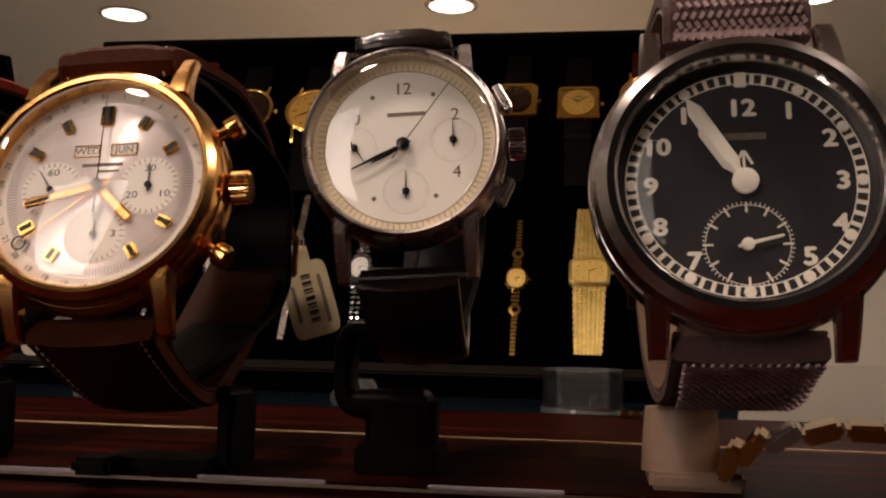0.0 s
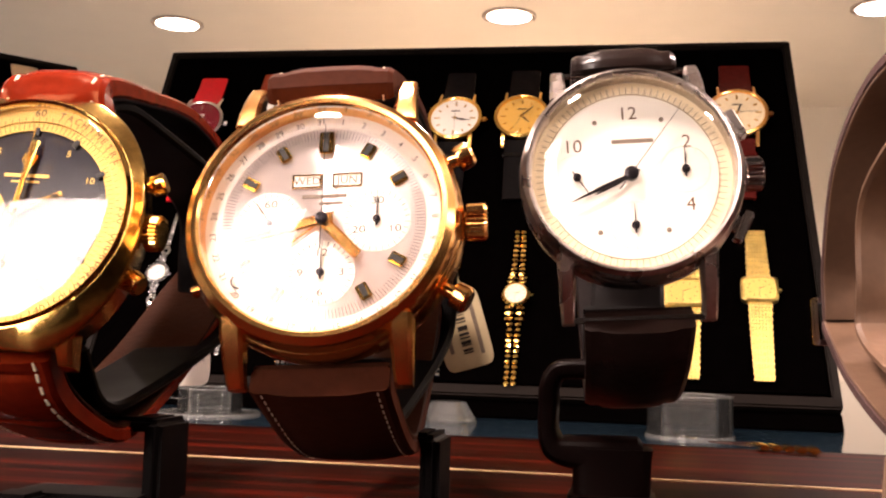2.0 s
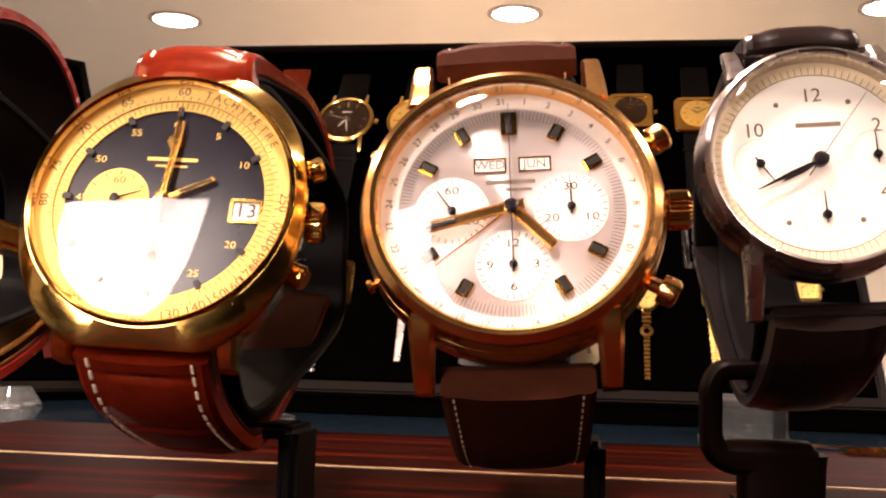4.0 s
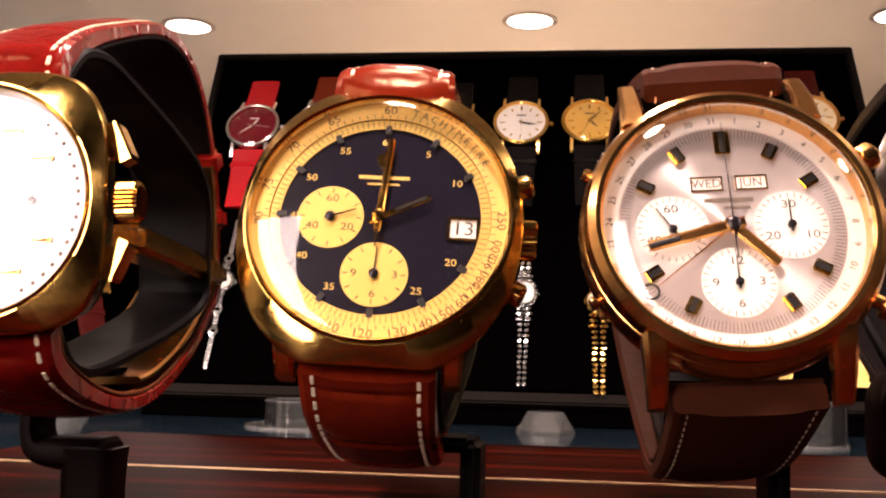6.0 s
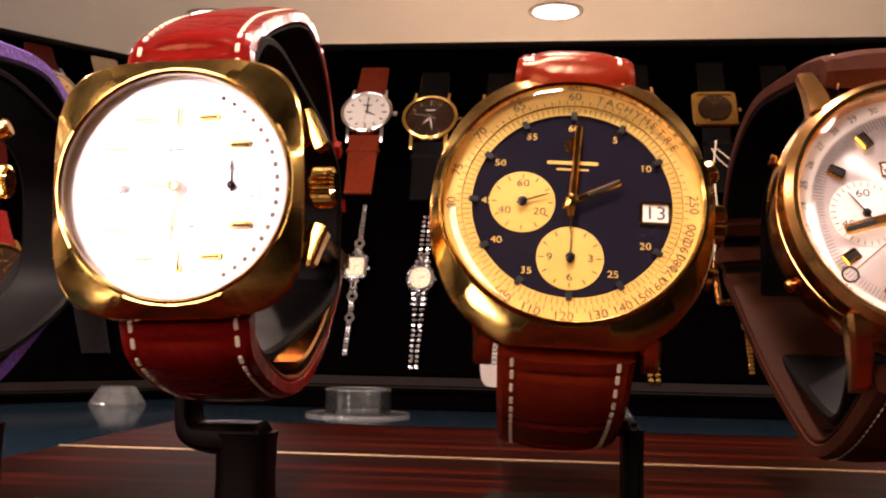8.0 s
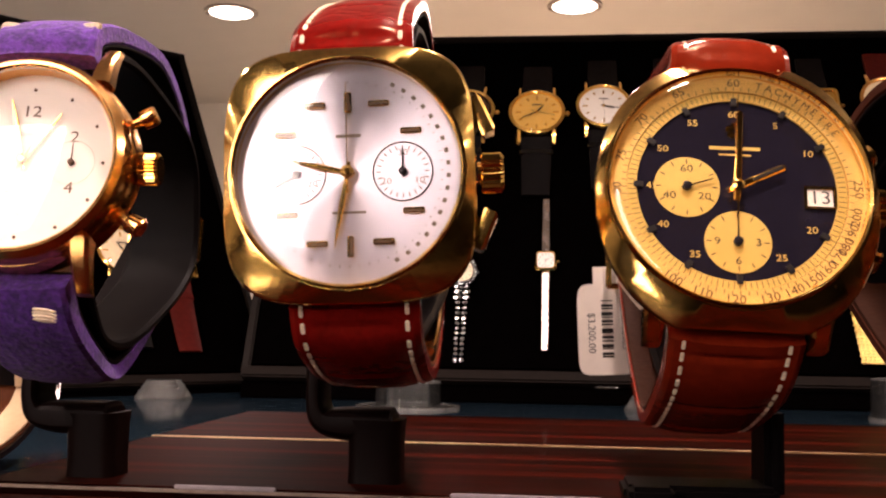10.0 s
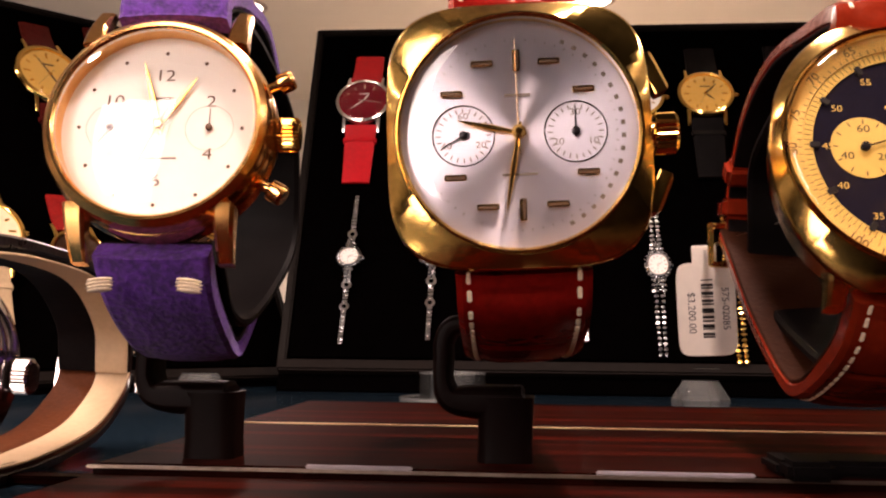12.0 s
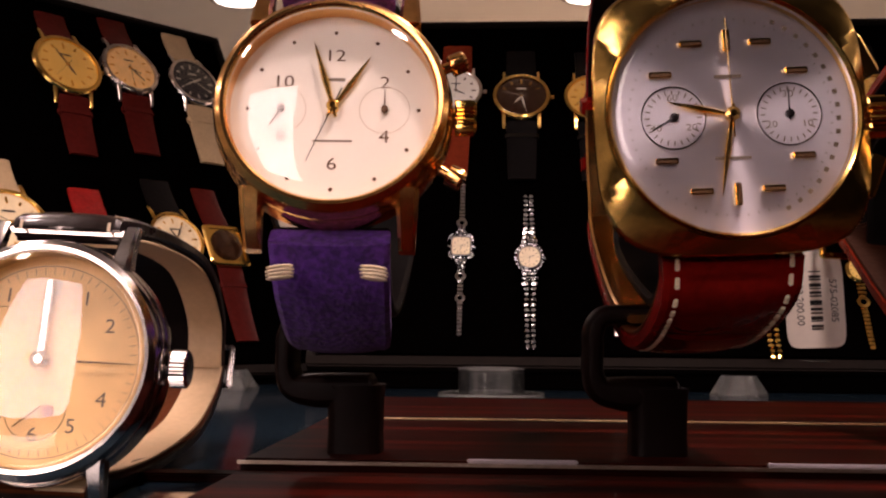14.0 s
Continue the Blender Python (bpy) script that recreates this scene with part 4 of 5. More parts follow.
part("counter_hand", hand(4.4, 1.2, 0.5, (0, -7.9), 2.55, 0.3, "baton"), LUME, sd)
part("counter_hub", lathe([(0.8, 0.05), (0.8, 0.5), (0.4, 0.6)], 20, True, 0, -7.9), LUME, sd)
part("maker_bar", block(5.6, 0.9, 0.03, (0, 6.1, 0.03)), INK_SOFT, w, smooth=False)
ar = bmesh.new()
for s in (-1, 1):
    block(0.35, 2.0, 0.04, (s * 0.55, 3.3, 0.03), s * 0.5, bm=ar)
block(0.35, 2.2, 0.04, (0, 2.7, 0.03), bm=ar)
part("arrow_mark", ar, LUME, w, smooth=False)
part("minute_hand", hand(13.0, 0, 2.0, (0, 0), 10.95, 0.9, "fat"), LUME, w)
part("hour_hand", hand(9.6, 0, 2.4, (0, 0), 10.9, 0.65, "fat"), LUME, w)
part("hand_hub", lathe([(1.6, 0.4), (1.6, 1.2), (0.8, 1.4)], 28), LUME, w)
crystal(15.4, 3.6, 2.4, w, CRYSTAL_PLAIN)
for sx in (-1, 1):
    for sy in (-1, 1):
        part("lug", lug(3.4, 14.0, 21.8, sx * 11.0, sy, 0.0, 3.0), STEEL, w)
part("crown", crown(2.6, 3.6, 19.0, 0, -2.4), STEEL, w, "fluted steel crown")
u6 = [(-7, 25), (-22, 31), (-45, 32), (-66, 22), (-76, 4), (-77, -8)]
l6 = [(-6, -22.5), (-14, -26), (-26, -28.5), (-40, -27), (-60, -20), (-74, -12), (-78, -9)]
up6, low6 = strap_loop(w, -10.4, 20.4, -2.4, 18.6, u6, l6, TWEED, BEIGE_LINING, None, thick=2.4, pad=0.9, narrow=0.95, buckle=CHROME, deep=0.34, sway=0.035)
for path, flip in ((up6, 1), (low6, -1)):
    bm = bmesh.new()
    for i in range(0, 22):
        p, q = path[i], path[i + 1]
        d = (q - p).normalized()
        out = Vector((0, -d.z, d.y)) * flip
        m = Matrix((Vector((1, 0, 0)), d, out)).transposed().to_4x4()
        for k in range(15):
            c = p.lerp(q, 0.5) + out * (1.25 + 0.9 * max(0.0, 1 - 2.6 * i / len(path)) + 0.45)
            block(0.5, 0.95, 0.4, (-7.7 + 1.1 * k + (0.55 if i % 2 else 0), c.y, c.z), bevel=0.0, bm=bm, tilt=m @ Matrix.Rotation(0.5 if i % 2 else -0.5, 4, "Z"))
    part("weave", bm, mat("pale_weave_thread", (0.36, 0.24, 0.24), 0.6, 0, 2000, 0.45), w, "pale diagonal weave of the tweed")

# --- steel watch with yellowed dial, cream lined strap
w = set_watch("old_steel_watch", "steel watch with yellowed cream dial on a cream-lined leather strap", (-0.2661, 0.1796, -0.0142), -10.0, 2.5, -2.3)
w.matrix_basis = w.matrix_basis @ Matrix.Scale(0.945, 4)
head(w, 19.2, 16.6, STEEL, TAN_DIAL, 3.8)
part("outer_ring", ringed(14.9, 15.0, 0.01, 0.04), INK_SOFT, w)
part("hour_numbers", round_text([(12, "12"), (1, "1"), (2, "2"), (4, "4"), (5, "5"), (6, "6"), (7, "7"), (8, "8"), (10, "10"), (11, "11")], 11.4, 2.3, 0.03, 1.1, True), INK_SOFT, w, "worn brown numerals")
part("minute_track", ticks(13.6, 14.6, 60, 0.08, 0.03), INK_SOFT, w)
sd = part("seconds_subdial", ringed(4.6, 4.72, 0.01, 0.04, 48, 0, -7.6), INK_BROWN, w)
part("counter_hand", hand(4.0, 1.0, 0.5, (0, -7.6), 7.6, 0.3, "needle"), INK_BROWN, sd)
sd = part("minutes_subdial", ringed(4.6, 4.72, 0.01, 0.04, 48, -7.0, 3.5), INK_BROWN, w)
part("counter_hub", lathe([(0.9, 0.05), (0.9, 0.3)], 20, True, 2.0, -7.6), mat("faded_red_paint", (0.30, 0.05, 0.03), 0.5), sd)
part("minute_hand", hand(12.5, 0, 1.5, (0, 0), 11.98, 0.9, "baton"), STEEL_WORN, w)
part("hour_hand", hand(7.5, 1.0, 0.5, (6.5, 0), 3.0, 0.65, "needle"), HAND_DARK, w)
part("hand_hub", lathe([(1.5, 0.4), (1.5, 1.3), (0.6, 1.8)], 28), CHROME, w)
crystal(16.4, 3.2, 2.4, w)
for sx in (-1, 1):
    for sy in (-1, 1):
        part("lug", lug(3.2, 14.0, 22.5, sx * 10.6, sy, 0.2, 3.6), STEEL, w)
spring_bars(w, 10.4, 21.4, -2.8, STEEL)
part("crown", crown(3.0, 3.2, 19.2, 0, -2.2), STEEL, w, "fluted steel crown")
u7 = [(-9, 22), (-26, 22.5), (-48, 19.5), (-62, 9), (-65, -3)]
l7 = [(-4, -19.6), (-14, -20.4), (-30, -20.2), (-50, -17), (-62, -10), (-66, -4)]
halves = strap_loop(w, -10.0, 21.6, -2.8, 17.5, u7, l7, DARK_LEATHER, TAN_LINING, THREAD, thick=2.4, pad=0.8, narrow=1.0, buckle=STEEL, deep=0.32)
for path, flip in zip(halves, (1, -1)):
    part("inner_band", band(path, [7.8, 7.8], 0.6, 0, -2.1, flip=flip), CREAM_LINING, w, "cream leather band inside the loop", lift=Matrix.Translation((4.7, 0, 0)))

# ---------------------------------------------------------------- stands


def cuff(stand, at, back, top, bottom, width, material):
    """The open C-shaped cuff inside a strap loop."""
    path = smooth_path([(0, a, b) for a, b in ((9, bottom * 0.7), (16, bottom), (30, bottom * 0.98), (back - 8, bottom * 0.55), (back - 4, -2), (back - 9, top * 0.6), (30, top), (16, top * 1.02), (9, top * 0.8))], 6)
    bm = band(path, [width, width, width], 1.8)
    bmesh.ops.transform(bm, matrix=Matrix.Translation(at), verts=bm.verts)
    return part("cuff", bm, material, stand, "open spring cuff inside the strap loop")


def hook_stand(label, post_x, y, hook_x, wide, bar_z, hook_z, watch_at, material, loop, box=None):
    s = root("watch_stand", Matrix.Identity(4), label, "watch stand", "watch stands on the plinth")
    d = DECK / MM
    part("post", shaped(squircle(wide / 2, 4.6, 5, 40), [(1.0, d), (0.97, d + 3), (1.0, bar_z - 1), (1.04, bar_z + 1)]), material, s, lift=Matrix.Translation((post_x, y, 0)))
    line = smooth_path([Vector(v) for v in ((post_x + wide / 2 - 1.5, 0, bar_z), (post_x, 0, bar_z), (hook_x + 4.5, 0, bar_z), (hook_x + 1.2, 0, bar_z + 0.7), (hook_x, 0, bar_z + 3.4), (hook_x, 0, (bar_z + hook_z) / 2 + 1), (hook_x, 0, hook_z - 3.2), (hook_x + 1.2, 0, hook_z - 0.7), (hook_x + 4, 0, hook_z), (watch_at[0] + 2, 0, hook_z))], 6)
    rings = []
    for i, p in enumerate(line):
        g = (line[min(i + 1, len(line) - 1)] - line[max(i - 1, 0)]).normalized()
        side = Vector((-g.z, 0, g.x))
        f = i / (len(line) - 1)
        tall = 2.9 if f < 0.2 else 2.9 - 1.2 * min(1.0, (f - 0.2) / 0.25)
        if i == 0:
            tall *= 0.7
        rings.append([p + side * (tall * px) + Vector((0, y + 4.6 * py, 0)) for px, py in squircle(1, 1, 3.2, 20)])
    part("hook", loft(bmesh.new(), rings), material, s, "rounded bar that bends up into a hook")
    if box:
        part("socket", block(*box, (post_x, y, d + box[2] / 2), bevel=0.5), material, s)
    cuff(s, watch_at, *loop, 14.5, STAND_BLACK)
    return s


hook_stand("dark brown leatherette hook stand under the purple-strapped watch", -223.4, 205, -235.0, 9.0, -19.4, -7.5, (-223.0, 173.9, 21.5), STAND_BROWN, (62, 20, -27))
hook_stand("dark brown leatherette hook stand under the red-strapped watch", -173.4, 207, -184.0, 9.4, -19.6, -6.5, (-170.5, 162.1, 17.9), STAND_BROWN, (74, 24, -22))
hook_stand("dark brown moulded hook stand in a black socket", -31.8, 210.5, -42.4, 13.0, -17.8, -4.0, (-29.4, 193.0, 26.4), STAND_BROWN, (62, 18, -29), (14.6, 14, 5.2))


def plate_stand(label, x, y, top, watch_at, loop, base):
    s = root("watch_stand", Matrix.Identity(4), label, "watch stand", "watch stands on the plinth")
    d = DECK / MM
    part("post", block(3.2, 13, top - d, (x, y, (top + d) / 2), bevel=1.1), STAND_BLACK, s)
    part("shelf_arm", block(18, 10, 2.4, (x - 9, y, top - 1.0), bevel=0.8), STAND_BLACK, s)
    part("base", block(*base, (x - 12, y - 4, d + base[2] / 2), bevel=0.8), STAND_BLACK, s)
    b = block(7, 7, 3.0, (x - 20, y - 12, d + 1.5), bevel=0.8)
    part("foot", b, STAND_BLACK, s)
    cuff(s, watch_at, *loop, 15, STAND_BLACK)
    return s


plate_stand("black acrylic stand under the brown-strapped chronograph", -60.6, 204, -15.0, (-71.7, 170.8, 16.3), (78, 20, -28), (22, 12, 2.6))
plate_stand("black acrylic stand under the navy-dialled chronograph", -107.6, 203, -14.5, (-117.9, 170.1, 16.9), (78, 19, -28), (24, 12, 2.6))

s = root("watch_stand", Matrix.Identity(4), "beige leatherette stand under the military watch", "watch stand", "watch stands on the plinth")
part("socket", block(15.5, 15, 3, (19.2, 208, DECK / MM + 1.5), bevel=0.7), STAND_BEIGE, s)
part("post", lathe([(6.6, -27), (6.4, -21), (6.0, -16.4)], 40, True, 17.0, 208), STAND_BEIGE, s, "rounded beige post")
cuff(s, (20.9, 155.9, 15.0), 88, 26, -24, 15, BEIGE_LINING)
s = root("watch_stand", Matrix.Identity(4), "low black stand under the yellowed-dial watch", "watch stand", "watch stands on the plinth")
part("post", block(9, 9, 3.2, (-266, 205, SHELF / MM + 1.6), bevel=0.8), STAND_BLACK, s)
part("cradle", block(12, 30, 1.6, (-266, 200, SHELF / MM + 2.6), bevel=0.5), STAND_BROWN, s)

# ---------------------------------------------------------------- trays
LEAN = math.atan2(0.598 - 0.495, 0.163 + 0.0237)


def tray(m, label, x0, x1, top, drop, skew=0.0):
    t = root("display_tray", m, label, "display tray", "display trays")
    lean = Matrix(((1, -skew / top, 0, skew), (0, 1, 0, 0), (0, 0, 1, 0), (0, 0, 0, 1)))
    cx, wx = (x0 + x1) / 2, x1 - x0
    part("pad", block(wx - 8, top - 8, 7, (cx, top / 2, -4.2), bevel=1.5), VELVET, t, "black velvet pad", lift=lean)
    part("backing", block(wx - 2, top - 2, 3, (cx, top / 2, -9.6)), TRAY_RIM, t, lift=lean)
    part("top_rim", block(wx, 4, 11, (cx, top - 2, -5.5), bevel=0.8), TRAY_RIM, t, lift=lean)
    part("bottom_rim", block(wx, 5.5, 11, (cx, 1.5, -5.5), bevel=0.9), SCUFFED_RIM, t, "scuffed brown-black lower rim", lift=lean)
    for x in (x0 + 2, x1 - 2):
        part("side_rim", block(4, top, 11, (x, top / 2, -5.8), bevel=0.8), TRAY_RIM, t, lift=lean)
    # Black strip imitates the shadowed gap below the tray's front edge.
    part("gap_shade_strip", block(wx, drop, 8, (cx, -drop / 2 - 1.0, -8.5), bevel=0.6), VELVET, t, "black strip standing in for the shade under the tray", lift=lean)
    return t


T_CENTRE = Matrix.Translation((0, 0.495, -0.0237)) @ Matrix.Rotation(math.pi / 2 - LEAN, 4, "X")
tray(T_CENTRE, "black velvet watch tray with leatherette rim, filled with vintage watches", -293, 55.5, 213, 9, 6.5)
A55 = radians(50)
T_LEFT = Matrix.Translation((-0.3634, 0.6163, 0.1598)) @ Matrix.Rotation(A55, 4, "Z") @ Matrix.Rotation(math.pi / 2 - 0.5, 4, "X")
tray(T_LEFT @ Matrix.Translation((0, -0.215, 0)), "angled black velvet watch tray with leatherette rim, filled with vintage watches", -300, 0, 215, 9)


def strap_strip(bm, x, y0, y1, w0, w1, z0, z1, thick=1.6, n=6):
    """A strap half lying on the pad, sinking from the case to it."""
    rings = []
    for i in range(n + 1):
        f = i / n
        w, y, z = w0 + (w1 - w0) * f, y0 + (y1 - y0) * f, z1 + (z0 - z1) * (1 - f) ** 2
        rings.append([(x - w / 2, y, z - thick / 2), (x + w / 2, y, z - thick / 2), (x + w / 2, y, z + thick * 0.2), (x + w * 0.35, y, z + thick / 2), (x - w * 0.35, y, z + thick / 2), (x - w / 2, y, z + thick * 0.2)])
    return loft(bm, rings)


def tray_watch(m, u, v, label, r, metal, dial, leather, hands=(10.1, 2.0), square=False, up=36, down=50, width=16, ink=INK, lume=GOLD, turn=0.0):
    w = root("tray_watch", m @ Matrix.Translation((u * MM, v * MM, 0.0065)) @ Matrix.Rotation(turn, 4, "Z"), label, "wristwatch", "watches on the trays")
    if square:
        part("case", shaped(squircle(r, r, 9, 64), [(0.9, -4), (1, -3), (1, 0.6), (0.94, 1.4), (0.8, 1.5), (0.8, 1.0)]), metal, w)
        part("dial", lathe([(r * 0.74, 0.8), (r * 0.74, 1.6)], 48), dial, w)
    else:
        part("case", lathe([(r * 0.8, -4), (r * 0.97, -3), (r, -1), (r, 0.4), (r * 0.97, 1.4), (r * 0.9, 1.9), (r * 0.86, 1.6), (r * 0.86, 0.4)], 56), metal, w)
        part("dial", lathe([(r * 0.87, 0.2), (r * 0.87, 0.6)], 48), dial, w)
        for sx in (-1, 1):
            for sy in (-1, 1):
                part("lug", lug(2.2, r * 0.7, r * 1.28, sx * width * 0.56, sy, -0.4, 2.4, 2.6), metal, w)
    z = 1.65 if square else 0.65
    rr = r * (0.7 if square else 0.8)
    bm = bmesh.new()
    for h in range(12):
        x, y = clock(h, rr * 0.82)
        block(rr * 0.07, rr * (0.24 if h % 3 == 0 else 0.16), 0.15, (x, y, z + 0.05), -radians(30 * h), bm=bm)
    part("hour_markers", bm, lume, w)
    part("hour_hand", hand(rr * 0.5, rr * 0.1, rr * 0.1, (0, 0), hands[0], z + 0.25, "leaf"), ink, w)
    part("minute_hand", hand(rr * 0.75, rr * 0.12, rr * 0.08, (0, 0), hands[1], z + 0.45, "leaf"), ink, w)
    part("crown", crown(1.5, 2.2, r * 0.98, 0, -1.2, 0, 12), metal, w)
    part("maker_bar", block(rr * 0.42, rr * 0.07, 0.06, (0, rr * 0.42, z + 0.03)), ink, w, smooth=False)
    part("seconds_hand", hand(rr * 0.8, rr * 0.25, rr * 0.03, (0, 0), hands[0] + 2.3, z + 0.6, "needle"), ink, w)
    part("hand_hub", lathe([(rr * 0.07, z + 0.1), (rr * 0.07, z + 0.7), (rr * 0.03, z + 0.8)], 14), lume, w)
    # Keeper is added so that the lower strap shows a glint.
    part("keeper", block(width + 1.2, 4.2, 3.4, (0, -r - 9, -3.4), 0, 0.9), GLOSS_BLACK if leather is BLACK_STRAP else leather, w, "keeper loop added to catch glints on the strap")
    cr = part("crystal", lathe([(rr * 1.05, z + 0.4), (rr * 0.98, z + 0.9), (rr * 0.7, z + 1.5), (rr * 0.3, z + 1.8), (0.05, z + 1.85)], 40, False), CRYSTAL, w)
    cr.visible_shadow = False
    part("upper_strap", strap_strip(bmesh.new(), 0, r * 1.02, up, width, width * 0.95, -1.5, -4.5), leather, w)
    part("lower_strap", strap_strip(bmesh.new(), 0, -r * 1.02, -down, width, width * 0.86, -1.5, -4.5), leather, w)
    return w


BLACK_STRAP = mat("glossy_black_strap", (0.0035, 0.0025, 0.0025), 0.5, 0, 500, 0.3, 0.3)
# Gloss for the added keepers, to give black straps their glints.
GLOSS_BLACK = mat("glint_black_leather", (0.004, 0.003, 0.003), 0.16, 0, 500, 0.3, 0.5)
WINE_STRAP = lizard("glazed_wine_strap", (0.24, 0.010, 0.008), 190, 0.25)
RED_STRAP = mat("bright_red_strap", (0.50, 0.006, 0.010), 0.35, 0, 500, 0.15, 0.2)
RUST_STRAP = mat("rust_brown_strap", (0.17, 0.024, 0.008), 0.4, 0, 500, 0.2, 0.2)
MAROON_STRAP = mat("dark_maroon_strap", (0.065, 0.007, 0.005), 0.4, 0, 500, 0.25, 0.2)
for m in (BLACK_STRAP, RUST_STRAP, MAROON_STRAP):
    m.node_tree.nodes["Principled BSDF"].inputs["Specular IOR Level"].default_value = 0.06
CANVAS_STRAP = mat("pale_tan_strap", (0.46, 0.32, 0.18), 0.6, 0, 800, 0.15, 0.3)

tray_watch(T_CENTRE, -260, 152.5, "small steel watch with burgundy dial on a bright red strap", 14.8, STEEL, RED_DIAL, RED_STRAP, (1.0, 7.6), ink=LUME, lume=STEEL)
tray_watch(T_CENTRE, -223, 155, "steel watch with pale dotted dial on a rust-brown strap", 14.2, STEEL, WHITE_DIAL, RUST_STRAP, (3.9, 0.0), lume=INK_BROWN)
tray_watch(T_CENTRE, -189, 151, "thin gold watch with dark brown dial on a black strap", 15.0, GOLD_OLD, BROWN_DIAL, BLACK_STRAP, (7.2, 5.6), ink=LUME)
tray_watch(T_CENTRE, -152.5, 150, "faceted gold watch with gilt dial on a black strap", 15.0, GOLD, GOLD_DIAL, BLACK_STRAP, (1.2, 8.1))
tray_watch(T_CENTRE, -118, 154, "gold watch with ivory dial on a black strap", 14.6, GOLD, WHITE_DIAL, BLACK_STRAP, (3.6, 3.4), lume=GOLD_OLD)
tray_watch(T_CENTRE, -83, 155, "gold watch with champagne dial on a black strap", 14.6, GOLD, GOLD_DIAL, BLACK_STRAP, (4.5, 1.4), ink=INK_BROWN)
tray_watch(T_CENTRE, -43, 156, "square gold watch with dark dial on a black strap", 11.4, GOLD, BROWN_DIAL, BLACK_STRAP, (10.2, 2.0), True, width=14, ink=GOLD)
tray_watch(T_CENTRE, -10.3, 153.5, "square gold watch with round gilt dial on a black strap", 11.2, GOLD, GOLD_DIAL, BLACK_STRAP, (10.1, 1.9), True, width=14)
tray_watch(T_CENTRE, 25.5, 156.5, "gold watch with pinkish two-tone dial on a brown strap", 15.4, GOLD_ROSE, CREAM_DIAL, MAROON_STRAP, (12.6, 7.0))

tray_watch(T_LEFT, -107, -52, "gold dress watch with champagne dial on a maroon strap", 17.6, GOLD, GOLD_DIAL, MAROON_STRAP, (5.1, 11.0), ink=INK_BROWN)
tray_watch(T_LEFT, -72, -46, "old steel watch with tan dial on a dark strap", 15.6, STEEL_WORN, TAN_DIAL, MAROON_STRAP, (3.8, 4.6))
tray_watch(T_LEFT, -34, -46, "steel watch with black dial on a pale tan strap", 15.0, STEEL, BLACK_DIAL, CANVAS_STRAP, (2.0, 8.0), ink=LUME, lume=LUME)
tray_watch(T_LEFT, -152, -147, "gold watch with cream dial on a pale tan strap", 17.0, GOLD, CREAM_DIAL, CANVAS_STRAP, (7.6, 9.0))
tray_watch(T_LEFT, -112, -158, "gold watch with dark dial on a red-brown strap", 14.5, GOLD, BROWN_DIAL, WINE_STRAP, (1.5, 6.0), down=26, ink=GOLD)
tray_watch(T_LEFT, -73, -148, "gold watch with cream striped dial on a black strap", 14.5, GOLD, CREAM_DIAL, BLACK_STRAP, (11.0, 1.0))
tray_watch(T_LEFT, -46, -150, "square gold watch with dark dial on a brown strap", 11.5, GOLD, BROWN_DIAL, MAROON_STRAP, (2.0, 9.0), True, width=14, ink=GOLD)


